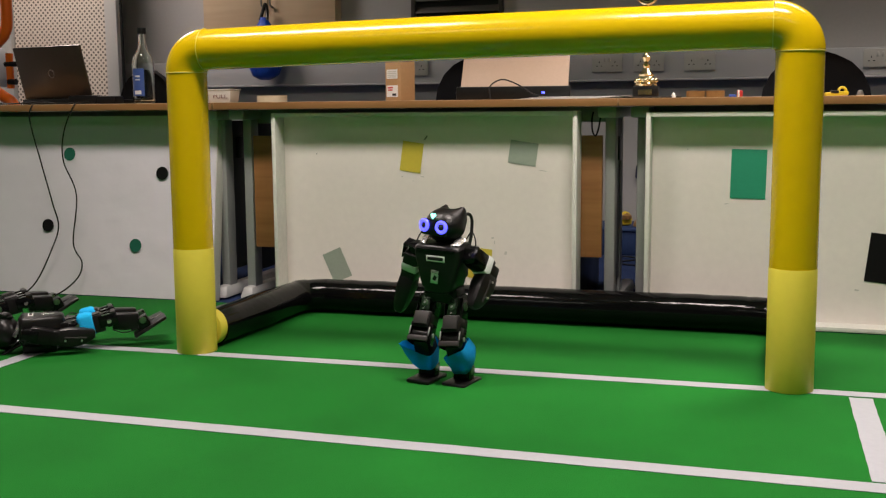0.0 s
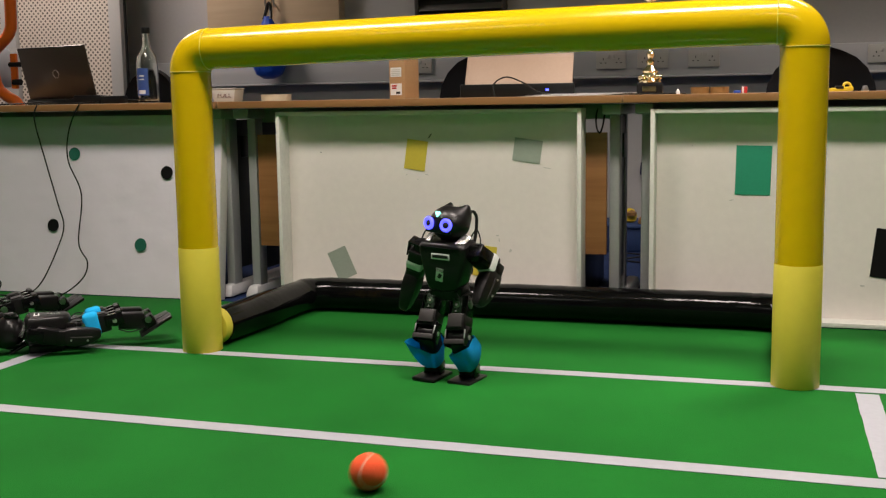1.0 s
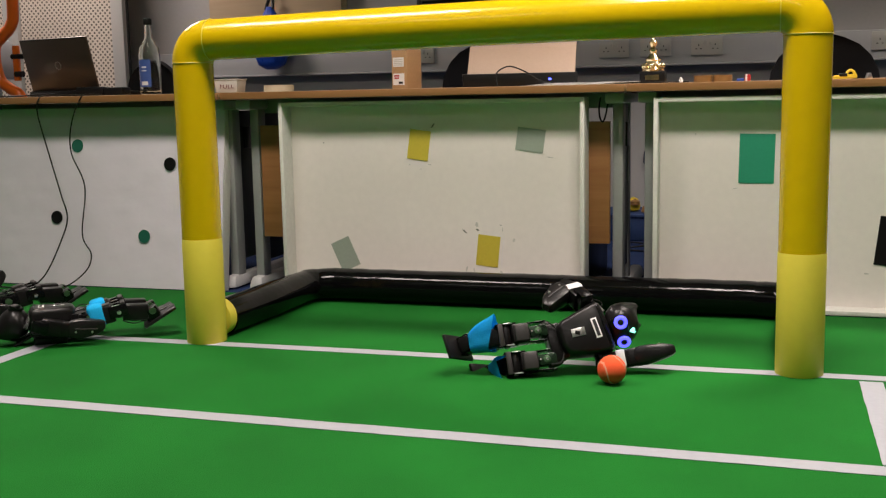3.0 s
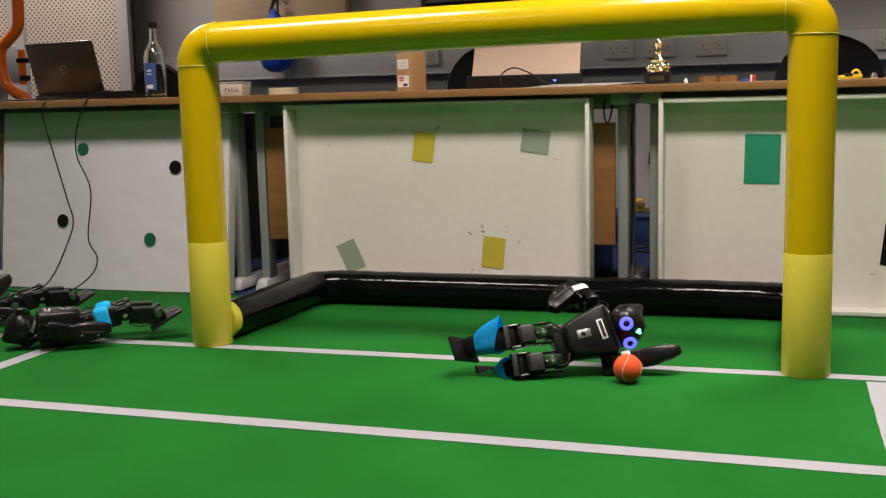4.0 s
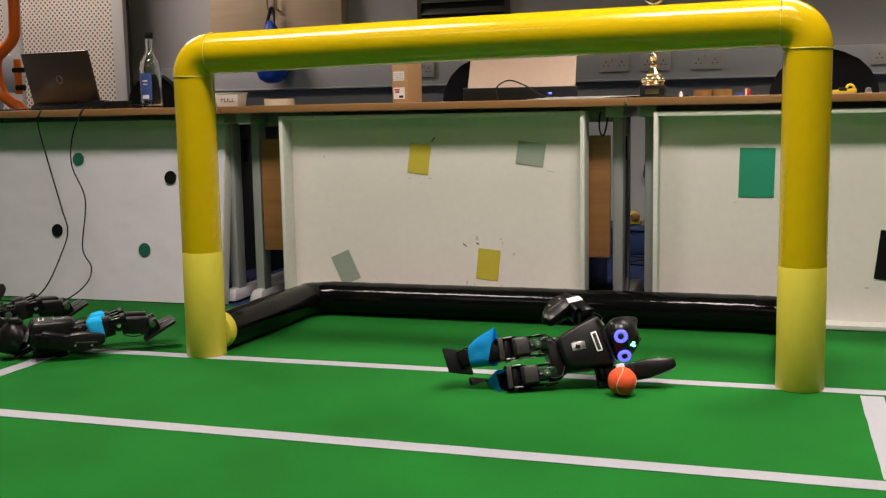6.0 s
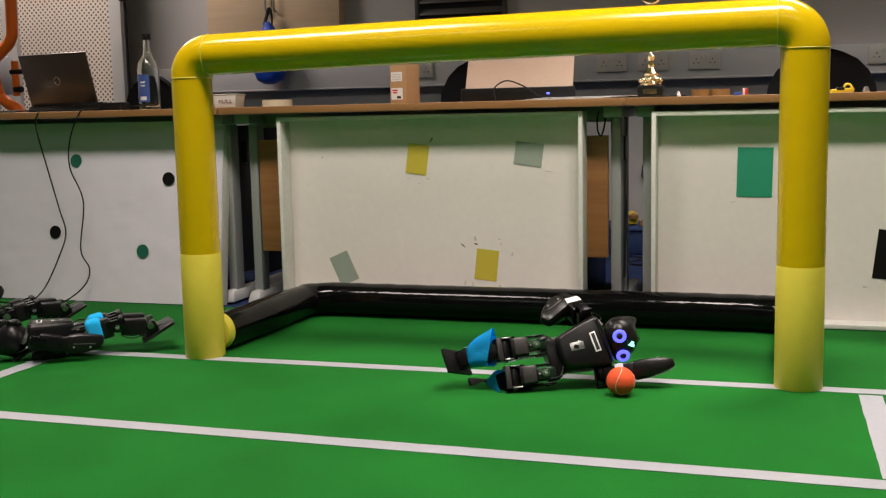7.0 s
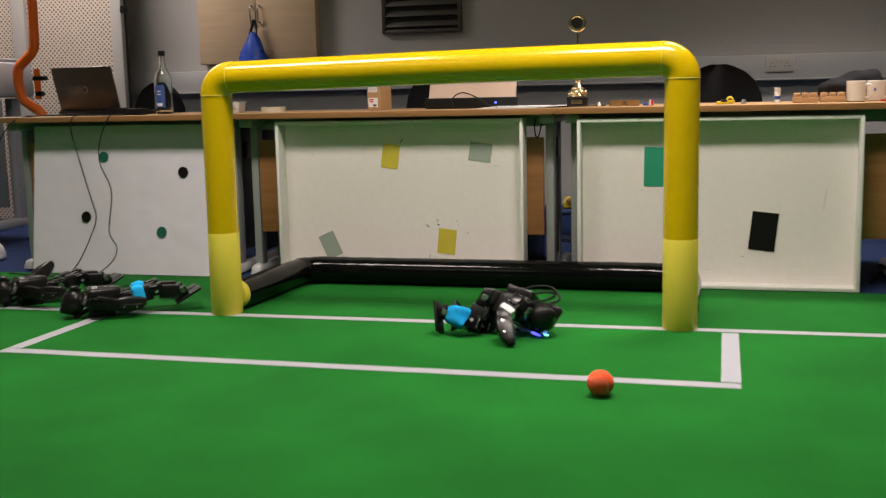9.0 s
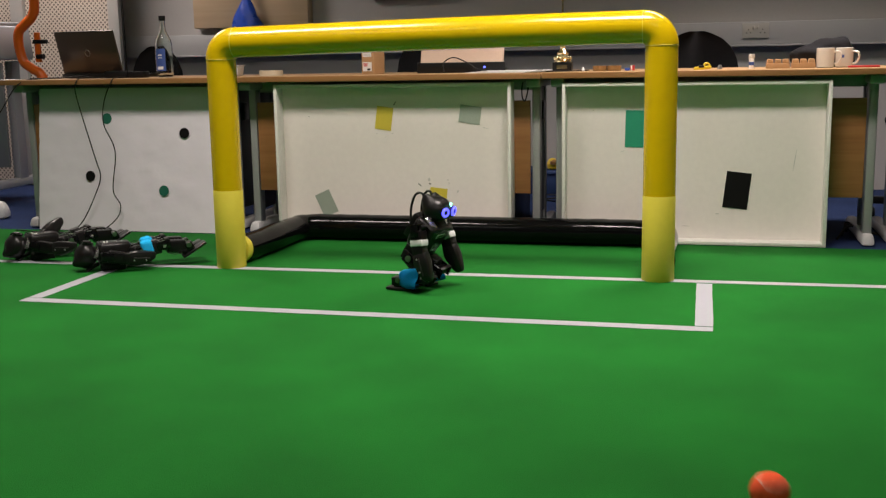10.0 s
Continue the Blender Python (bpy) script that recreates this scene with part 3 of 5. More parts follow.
def robot(label, state, wraps="shin", bands=True, lit=True):
    r = thing("humanoid_robot", label, "robot", "humanoid robots")
    body, L = joints(state)
    r.matrix_world = body
    links = {}

    def link(key, name, bm, material, lab=""):
        links[key] = part(name, bm, material, r, lab)
        links[key].matrix_basis = L[key] if key in L else Matrix()
        return links[key]

    # torso: tapered chest shell over a waist block
    bm = B()
    half = [(0.0, 0.028), (0.022, 0.029), (0.036, 0.034), (0.044, 0.046), (0.050, 0.070), (0.057, 0.100), (0.063, 0.130), (0.064, 0.145), (0.058, 0.152), (0.036, 0.155), (0.0, 0.156)]
    shield(bm, half, [(-0.0440, 0.84), (-0.0425, 0.90), (-0.036, 0.97), (-0.026, 1.0), (0.026, 1.0), (0.034, 0.95), (0.038, 0.86)], 0.092)
    torso = link("torso", "torso", bm, SHELL, "dark grey tapered chest shell")
    part("waist_block", box(B(), 0.092, 0.052, 0.040, 0, 0.004, 0.022, 0.005), SHELL2, torso)
    part("chest_rim", box(B(), 0.105, 0.004, 0.006, 0, -0.0445, 0.142, 0.002), BRACKET, torso)
    lab = part("name_label", box(B(), 0.050, 0.0022, 0.015, 0, -0.0449, 0.121, 0.0006), WHITE_PAPER, torso, "white label with a dark unreadable bar")
    part("label_bar", box(B(), 0.042, 0.0012, 0.0080, 0, -0.0464, 0.121), DARK, torso)
    part("sticker", box(B(), 0.020, 0.0022, 0.034, -0.003, -0.0449, 0.075, 0.0005, m=RY(6)), ALU, torso, "silver foil sticker")
    part("sticker_mark", box(B(), 0.009, 0.001, 0.012, -0.002, -0.0463, 0.072, m=RY(30)), SHELL2, torso)
    for s in (-1, 1):
        part("shoulder_plate", box(B(), 0.020, 0.046, 0.004, s * 0.046, -0.012, 0.1575, 0.001, m=RY(s * 24) @ RX(24)), ALU, torso, "bare aluminium shoulder plate")
        part("shoulder_servo", box(B(), 0.036, 0.036, 0.040, s * 0.072, 0.004, 0.128, 0.005), SHELL2, torso)
        part("hip_servo", box(B(), 0.034, 0.044, 0.032, s * HIP, 0.002, 0.006, 0.004), SHELL2, torso)
        strap = curve([(s * 0.016, 0.034, 0.146), (s * 0.022, 0.056, 0.190), (s * 0.027, 0.078, 0.212), (s * 0.032, 0.096, 0.196), (s * 0.034, 0.086, 0.150), (s * 0.034, 0.062, 0.112)], 6)
        part("carrying_strap", tube(B(), strap, 0.0042, 8), RUBBER, torso, "black strap loop on the back")
        cab = curve([(s * 0.044, 0.018, 0.145), (s * 0.062, 0.030, 0.178), (s * 0.078, 0.020, 0.160), (s * 0.082, 0.010, 0.140)], 6)
        part("cable", tube(B(), cab, 0.0018, 6), RUBBER, torso)
    for s in (-1, 1):
        for z in (0.105, 0.135):
            part("screw", cyl(B(), (s * 0.030, 0.064, z), (s * 0.030, 0.067, z), 0.0035, seg=10), ALU, torso)
        part("side_plate", box(B(), 0.003, 0.030, 0.022, s * 0.0915, 0.004, 0.128, 0.001), BRACKET, torso)
        part("screw", cyl(B(), (s * 0.092, -0.008, 0.135), (s * 0.0945, -0.008, 0.135), 0.003, seg=10), ALU, torso)
        part("hip_wire", tube(B(), curve([(s * 0.030, -0.026, 0.030), (s * 0.052, -0.034, 0.012), (s * 0.050, -0.030, -0.012)], 6), 0.0016, 6), RUBBER, torso)
    part("back_pack", box(B(), 0.080, 0.034, 0.092, 0, 0.048, 0.100, 0.008), SHELL2, torso)
    part("neck_servo", box(B(), 0.030, 0.034, 0.030, 0, 0.004, 0.160, 0.003), SHELL2, torso)
    # head
    h = link("head", "head", helmet(), SHELL, "rounded helmet head with two pointed ears")
    part("face_plate", box(B(), 0.074, 0.010, 0.040, 0, -0.0405, 0.026, 0.004), SHELL2, h)
    for s in (-1, 1):
        m = TR(s * 0.0265, -0.0475, 0.029) @ RX(90) @ RY(s * 12)
        part("eye_ring", torus(B(), 0.0122, 0.0046, m, 28, 8), EYE_GLOW if lit else SHELL2, h, "glowing blue eye ring" if lit else "")
        bm = lathe(B(), [(0.0075, -0.002), (0.0075, 0.0025), (0.004, 0.0045), (0.0, 0.005)], 20, m)
        part("eye_lens", bm, DARK, h, "black eye lens")
    if lit:
        bm = B()
        vs = [bm.verts.new(p) for p in ((-0.008, -0.047, 0.056), (0, -0.0495, 0.046), (0.008, -0.047, 0.056), (0.004, -0.0455, 0.060), (0, -0.047, 0.057), (-0.004, -0.0455, 0.060))]
        f = bm.faces.new(vs)
        ext = bmesh.ops.extrude_face_region(bm, geom=[f])
        bmesh.ops.translate(bm, vec=(0, -0.0025, 0.001), verts=[v for v in ext["geom"] if isinstance(v, bmesh.types.BMVert)])
        part("forehead_light", bm, LED_GLOW, h, "glowing green heart-shaped light")
    for n, sg in (("r", -1), ("l", 1)):
        u = link(n + "_upper_arm", "upper_arm", box(B(), 0.042, 0.046, 0.062, 0, 0, -0.030, 0.006), SHELL2)
        part("bracket", box(B(), 0.054, 0.034, 0.004, 0, 0, 0.020, 0.001), BRACKET, u)
        for s in (-1, 1):
            part("bracket_side", box(B(), 0.003, 0.030, 0.042, s * 0.0255, 0, 0.0, 0.001), BRACKET, u, "black bracket side")
        if bands:
            part("tape_band", box(B(), 0.0455, 0.0495, 0.026, 0, 0, -0.040, 0.007), BAND, u, "white tape band round the arm")
        fa = link(n + "_forearm", "forearm", loft(B(), [(-0.010, 0.017, 0.019, 0, 0), (-0.020, 0.0225, 0.025, 0, 0), (-0.048, 0.0230, 0.0285, 0, -0.001), (-0.074, 0.0195, 0.0245, 0, -0.004), (-0.094, 0.0165, 0.0200, 0, -0.007), (-0.107, 0.0130, 0.0150, 0, -0.010), (-0.113, 0.0085, 0.0095, 0, -0.011)], 20, 4.5), SHELL)
        part("hand_edge", box(B(), 0.004, 0.006, 0.060, sg * 0.0205, -0.002, -0.062, 0.002, m=RY(sg * 5)), PLATE, fa)
        part("palm", box(B(), 0.010, 0.012, 0.012, 0, -0.020, -0.100, 0.004), PLATE, fa)
        for z in (-0.034, -0.078):
            part("screw", cyl(B(), (sg * 0.0190, 0.006, z), (sg * 0.0240, 0.006, z), 0.003, seg=10), ALU, fa)
        part("elbow_servo", box(B(), 0.042, 0.042, 0.038, 0, 0, -0.006, 0.006), SHELL2, fa)
        t = link(n + "_thigh", "thigh", box(B(), 0.048, 0.052, 0.044, 0, -0.001, -0.058, 0.006), SHELL)
        part("hip_plate", box(B(), 0.026, 0.003, 0.044, 0, -0.0245, -0.014, 0.001), GREEN_BRACKET, t, "dark green-black bracket plate")
        part("hip_core", box(B(), 0.024, 0.036, 0.040, 0, 0.0, -0.020, 0.004), SHELL2, t)
        for s in (-1, 1):
            part("hip_bracket", box(B(), 0.003, 0.034, 0.050, s * 0.0235, -0.002, -0.016, 0.001), BRACKET, t)
            part("horn_disc", cyl(B(), (s * 0.0245, -0.004, -0.010), (s * 0.0275, -0.004, -0.010), 0.011, seg=20, bev=0.001), CIRCUIT, t, "round servo horn with green tint")
            part("knee_bracket", box(B(), 0.003, 0.034, 0.052, s * 0.0265, -0.004, -0.092, 0.001), BRACKET, t)
            part("bracket_edge", box(B(), 0.0035, 0.002, 0.022, s * 0.0265, -0.0220, -0.088, 0.0005), ALU, t, "bare metal bracket edge")
        part("knee_bar", box(B(), 0.056, 0.006, 0.013, 0, -0.0235, -0.108, 0.002), PLATE, t)
        part("front_plate", box(B(), 0.040, 0.005, 0.034, 0, -0.0285, -0.056, 0.002), PLATE, t, "grey front plate")
        part("horn_disc", cyl(B(), (0, -0.026, -0.016), (0, -0.029, -0.016), 0.009, seg=20, bev=0.001), CIRCUIT, t, "round servo horn with green tint")
        part("screw", cyl(B(), (0, -0.029, -0.016), (0, -0.031, -0.016), 0.003, seg=10), ALU, t)
        part("screw", cyl(B(), (0, -0.026, -0.032), (0, -0.029, -0.032), 0.0025, seg=10), ALU, t)
        sn = link(n + "_shin", "shin", box(B(), 0.044, 0.046, 0.074, 0, 0.004, -0.046, 0.006), SHELL2)
        part("knee_cap", cyl(B(), (-0.024, 0, 0), (0.024, 0, 0), 0.017, seg=24, bev=0.002), SHELL2, sn)
        for s in (-1, 1):
            part("screw", cyl(B(), (s * 0.0285, 0, 0), (s * 0.0305, 0, 0), 0.006, seg=12), ALU, sn)
            part("shin_wire", tube(B(), curve([(s * 0.018, 0.026, -0.010), (s * 0.024, 0.034, -0.040), (s * 0.016, 0.028, -0.075)], 6), 0.0016, 6), RUBBER, sn)
        if wraps == "shin":
            part("knee_cloth", cloth(sg), BLUE_CLOTH, sn, "bright blue felt wrap round the shin", 60)
        elif wraps == "thigh":
            part("thigh_cloth", box(B(), 0.058, 0.066, 0.046, 0, -0.004, -0.036 - 0.006 * sg, 0.012, (1.04, 1.06), seg=3), BLUE_CLOTH, t, "bright blue felt band round the thigh")
        f = link(n + "_foot", "foot", box(B(), 0.064, 0.104, 0.010, 0, -0.008, -0.0285, 0.004), SHELL)
        part("ankle_servo", box(B(), 0.038, 0.044, 0.030, 0, 0.006, -0.006, 0.004), SHELL2, f)
        for s in (-1, 1):
            part("ankle_bracket", box(B(), 0.003, 0.028, 0.034, s * 0.021, 0.002, -0.008, 0.001), BRACKET, f)
            part("horn_disc", cyl(B(), (s * 0.0215, 0.0, 0.0), (s * 0.0250, 0.0, 0.0), 0.010, seg=20, bev=0.001), CIRCUIT, f)
    return r, links


def cloth(sg, drop=0.0):
    """A square felt wrap tied round the shin, flaring towards the knee with pointed corners."""
    bm = B()
    n, k = 32, 9
    rings = []
    for j in range(k):
        v = j / (k - 1)
        ring = []
        for i in range(n):
            a = 2 * math.pi * i / n
            c, s = math.cos(a), math.sin(a)
            out = (a - (math.pi if sg < 0 else 0.0) + math.pi) % (2 * math.pi) - math.pi
            side = math.exp(-(out / 1.1) ** 2)
            fold = noise.noise(Vector((c * 1.7, s * 1.7, v * 1.5 + 4 * sg)))
            crease = noise.noise(Vector((c * 4.0, s * 4.0, v * 3.0 + 7 * sg)))
            q = (abs(c) ** 4 + abs(s) ** 4) ** (-1 / 4)
            tip = math.exp(-((out - (0.55 if sg < 0 else -0.9)) / 0.34) ** 2) * v ** 2.5
            swell = 0.015 * side * math.sin(math.pi * min(1, v * 0.95)) + 0.004 * fold + 0.0018 * crease * v
            rx = 0.0225 + 0.008 * v ** 0.6 + swell + (0.026 if sg < 0 else 0.010) * tip
            ry = 0.0255 + 0.008 * v ** 0.6 + swell * 0.8 + 0.010 * tip
            top = -0.024 + 0.014 * math.cos(out) + 0.006 * fold - (0.010 if sg < 0 else 0.0) * max(0, -s)
            z = -0.088 + v * (top + 0.088) + (0.004 if sg < 0 else 0.012) * tip
            ring.append(bm.verts.new((rx * c * q, ry * s * q, z + drop)))
        rings.append(ring)
    for a, b in zip(rings, rings[1:]):
        for i in range(n):
            bm.faces.new((a[i], a[(i + 1) % n], b[(i + 1) % n], b[i]))
    bmesh.ops.solidify(bm, geom=bm.faces[:], thickness=0.0016)
    return bm


# robot states: torso place and turns, head, arms, legs
STAND = [-0.027, -0.129, 0.200, -9.8, -1.8, 5.4, 0.9, -11.4, -9.1, 14.6, 17.3, 14.8, 47.2, 19.3, 89.4, -2.0, -34.5, 50.3, -21.1, 8.0, -29.4, 49.5, -25.4]
LYING = [0.214, -0.134, 0.068, 24.0, 2.6, -24.5, 77.6, 33.9, 17.5, 73.4, 49.6, 112.0, 11.5, 171.0, 2.0, 10.0, -2.9, 21.8, 19.7, -12.0, 2.0, 66.0, -20.0]
ROLLING = [0.258, -0.130, 0.062, -0.6, 5.0, 33.2, 74.0, 12.0, -5.0, 18.0, 58.0, 108.0, 24.0, 120.0, 34.0, 14.0, -20.0, 25.0, -18.0, 0.0, -8.0, 64.0, -15.0]
PRONE = [0.285, -0.164, 0.066, -4.2, -2.7, 66.2, 85.8, 19.7, 2.3, -1.4, 43.5, 95.8, 44.5, 39.4, 46.1, 12.5, -26.7, 31.2, -16.1, 5.4, -16.4, 62.0, -10.0]
KNEEL = [0.203, -0.134, 0.106, -8.9, -16.6, 64.0, 84.3, 26.6, 1.2, -75.6, 27.1, 47.9, -81.8, 10.0, 20.0, 8.0, -86.1, 81.3, -23.9, 5.0, -98.0, 110.0, -30.0]
CRAWL = [0.132, -0.250, 0.132, -2.2, -3.4, 92.0, 93.0, -3.3, -24.7, -67.9, 13.8, 86.3, -82.0, 25.0, 40.0, 12.0, -100.4, 119.4, -51.8, 4.6, -103.2, 117.0, -44.0]
RISE = [0.061, -0.245, 0.117, -2.5, 22.0, 85.9, 89.0, -11.7, -45.3, -71.2, -1.0, 27.4, -89.5, 11.0, 13.5, 10.0, -95.4, 132.0, -69.6, 3.0, -104.0, 127.8, -78.0]
SQUAT = [-0.006, -0.248, 0.109, -12.0, 56.4, 85.6, 88.1, -1.2, -25.9, -41.4, 4.9, 7.9, -54.3, -0.6, -1.8, 10.2, -79.5, 129.0, -83.2, 8.0, -91.1, 132.2, -74.9]


def changed(s, **kw):
    d = dict(zip(NAMES, s))
    d.update(kw)
    return [d[n] for n in NAMES]


ALERT = changed(STAND, pan=8, tilt=14)
TIP = [-0.016, -0.096, 0.207, -23.2, 4.6, -14.0, 3.7, 5.2, 9.3, 17.9, 45.8, 10.8, 33.6, 40.9, 60.3, 7.2, -14.2, 42.1, -13.7, -7.5, -8.7, 84.5, -22.3]
FALL_A = [0.008, -0.066, 0.198, 3.9, 2.0, -19.9, 17.2, 16.8, 7.7, 44.4, 26.2, -7.2, -40.2, 49.9, 70.8, 6.8, -16.2, 32.3, 24.4, 4.7, -20.3, 73.4, -46.0]
FALL_B = [0.048, -0.069, 0.164, 1.7, 5.1, -23.8, 42.9, 4.8, 12.6, 30.6, 27.0, -15.1, -47.1, 59.0, 67.7, -0.5, -12.2, 34.0, 32.3, 6.4, -32.2, 89.6, -33.7]
FALL_C = [0.179, -0.151, 0.119, 28.2, -0.1, -18.3, 66.4, 26.2, 12.7, 28.7, 30.0, 90.0, 10.2, 141.1, 30.0, 12.1, -22.4, 52.9, 17.3, -12.3, -17.0, 77.4, -20.0]
STATES = [(0.0, STAND), (1.2, STAND), (1.5, ALERT), (1.8, ALERT), (1.9, TIP), (2.0, FALL_A), (2.1, FALL_B), (2.2, FALL_C), (2.35, changed(LYING, z=0.080, lean=80, lsr=150)), (2.5, changed(LYING, z=0.068)), (2.7, LYING),
          (8.2, LYING), (8.35, changed(LYING, phi=0, rsr=52, rel=110, rhp=-12, rk=24)), (8.5, ROLLING), (8.7, PRONE), (9.0, KNEEL), (9.2, CRAWL),
          (9.5, RISE), (9.8, SQUAT), (10.0, SQUAT)]


def state_at(t):
    for (t0, a), (t1, b) in zip(STATES, STATES[1:]):
        if t0 <= t <= t1:
            u = (t - t0) / (t1 - t0)
            if t1 - t0 > 0.25:
                u = u * u * (3 - 2 * u)
            return [p + (q - p) * u for p, q in zip(a, b)]
    return STATES[-1][1]


KEEPER, KEEPER_LINKS = robot("black humanoid goalkeeper robot with glowing blue eyes and blue shin cloths", STAND)
SUPINE = [-1.172, -0.048, 0.060, 217, 0, -88, 90, 10, 4, 12, 4, 8, 8, 10, 6, 2, -12, 14, 58, 1, -15, 18, 64]
robot("black humanoid robot lying switched off with blue thigh cloths", SUPINE, "thigh", False, False)
robot("black humanoid robot lying switched off on its back", changed(SUPINE, x=-1.60, y=0.12, yaw=226, rsr=50, lsr=20, lsp=-20, rhp=-12, rk=14), "", False, False)


# ---- ball ----
def tennis_ball():
    r = 0.034
    b = thing("tennis_ball", "orange-red felt tennis ball with pale seam", "ball", at=pose(-0.2, -1.76, r))
    bm = bmesh.new()
    bmesh.ops.create_uvsphere(bm, u_segments=40, v_segments=24, radius=r)
    part("felt_cover", bm, BALL, b)
    pts = []
    for i in range(97):
        a = 2 * math.pi * i / 96
        p = Vector((0.75 * math.cos(a) + 0.25 * math.cos(3 * a), 0.75 * math.sin(a) - 0.25 * math.sin(3 * a), 0.866 * math.sin(2 * a)))
        pts.append(p.normalized() * (r - 0.0004))
    part("seam", tube(B(), pts, 0.0011, 6, False), SEAM, b, "pale seam line")
    return b


BALL_OB = tennis_ball()
BALL_WAY = [(0.0, -0.20, -1.78), (0.9, 0.038, -1.009), (1.0, 0.065, -0.938), (1.2, 0.104, -0.816), (1.5, 0.155, -0.672), (1.8, 0.206, -0.520), (2.0, 0.239, -0.455), (2.2, 0.272, -0.396),
            (2.6, 0.335, -0.285), (3.0, 0.382, -0.195), (3.25, 0.401, -0.166), (8.42, 0.402, -0.170), (8.5, 0.421, -0.194), (8.6, 0.456, -0.322), (8.7, 0.486, -0.406), (8.8, 0.548, -0.581), (9.0, 0.642, -0.825), (9.2, 0.756, -1.119),
            (9.5, 0.862, -1.402), (10.0, 1.081, -1.911)]


# ---- behind the tables: wall fittings ----
def wall_fittings():
    tr = thing("dado_trunking", "grey-white cable trunking along the wall", "trunking", at=pose(0, YW, 0), kind="structure")
    part("channel", box(B(), 6.9, 0.055, 0.125, 0.70, -0.030, 0.88, 0.004), TRUNK, tr)
    part("lower_lip", box(B(), 6.9, 0.070, 0.010, 0.70, -0.036, 0.812, 0.002), TRUNK, tr)
    for x in (-1.02, -0.03, 0.17, 0.41, 1.21):
        so = thing("wall_socket", "white double power socket on the trunking", "socket", "wall sockets", pose(x, YW - 0.060, 0.893))
        part("face_plate", box(B(), 0.146, 0.009, 0.084, 0, -0.0035, 0, 0.003), SOCKET, so)
        for s in (-1, 1):
            part("switch", box(B(), 0.012, 0.006, 0.020, s * 0.012, -0.009, 0.018, 0.002), SOCKET, so)
            for dx, dz, w, h in ((0, 0.006, 0.004, 0.009), (-0.011, -0.012, 0.008, 0.004), (0.011, -0.012, 0.008, 0.004)):
                part("pin_slot", box(B(), w, 0.002, h, s * 0.038 + dx, -0.0082, dz), DARK, so)
    v = thing("wall_vent", "dark louvred ventilation grille in the wall", "vent", at=pose(-0.805, YW, 0))
    part("backing", box(B(), 0.46, 0.004, 0.62, 0, -0.004, 1.45), DARK, v)
    for s in (-1, 1):
        part("frame_side", box(B(), 0.022, 0.030, 0.64, s * 0.232, -0.016, 1.45, 0.003), LOUVRE, v)
    part("frame_bottom", box(B(), 0.442, 0.030, 0.022, 0, -0.016, 1.141, 0.003), LOUVRE, v)
    part("frame_top", box(B(), 0.442, 0.030, 0.022, 0, -0.016, 1.759, 0.003), LOUVRE, v)
    for k in range(10):
        part("slat", box(B(), 0.44, 0.004, 0.044, 0, -0.016, 1.185 + k * 0.06, 0.001, m=RX(-38)), LOUVRE, v)
    # wall cupboard with two pale doors
    c = thing("wall_cupboard", "pale wooden wall cupboard with two doors", "cupboard", at=pose(-1.832, YW, 0))
    part("carcass", box(B(), 0.775, 0.06, 0.60, 0, -0.032, 1.28, 0.003), PALE_WOOD, c)
    for s in (-1, 1):
        d = part("door", box(B(), 0.383, 0.018, 0.592, s * 0.1935, -0.0712, 1.28, 0.002), PALE_WOOD, c)
        h = B()
        tube(h, curve([(s * 0.025, -0.080, 1.225), (s * 0.025, -0.106, 1.235), (s * 0.025, -0.106, 1.315), (s * 0.025, -0.080, 1.325)], 6), 0.005, 10)
        part("handle", h, STEEL, d, "steel bow handle")
        part("hinge", box(B(), 0.008, 0.008, 0.05, s * 0.378, -0.083, 1.42, 0.002), STEEL, d)
    # carrier bag hanging from the handles
    bag = thing("carrier_bag", "crumpled blue plastic bag hanging from the cupboard handle", "bag", at=pose(-1.825, YW - 0.150, 0))
    bm = B()
    rings = []
    for j in range(15):
        t = j / 14
        w = 0.018 + 0.082 * math.sin(math.pi * min(1, t * 0.80)) ** 1.2 if t < 0.93 else 0.030
        z = 1.165 - 0.325 * t
        ring = []
        for i in range(22):
            a = 2 * math.pi * i / 22
            q = 1 + 0.22 * noise.noise(Vector((math.cos(a) * 2.2, math.sin(a) * 2.2, t * 4)))
            ring.append(bm.verts.new((w * q * math.cos(a), w * 0.55 * q * math.sin(a), z)))
        rings.append(ring)
    for a, b in zip(rings, rings[1:]):
        for i in range(22):
            bm.faces.new((a[i], a[(i + 1) % 22], b[(i + 1) % 22], b[i]))
    bm.faces.new(rings[-1])
    part("bag_body", bm, BAG_BLUE, bag, "", 70)
    part("tie", tube(B(), curve([(-0.02, 0.0, 1.15), (-0.012, 0.018, 1.20), (0, 0.022, 1.235), (0.012, 0.018, 1.20), (0.02, 0.0, 1.15)], 6), 0.009, 8), BLACK_PL, bag, "black tie")
    one("bundle", box(B(), 0.16, 0.07, 0.07, 0, 0, 0.035, 0.028, (0.8, 0.8)), mat("dark_purple_cloth", (0.03, 0.012, 0.05), 0.9), "dark purple folded cloth on the cupboard", "cloth", at=pose(-1.55, YW - 0.0375, 1.5815))


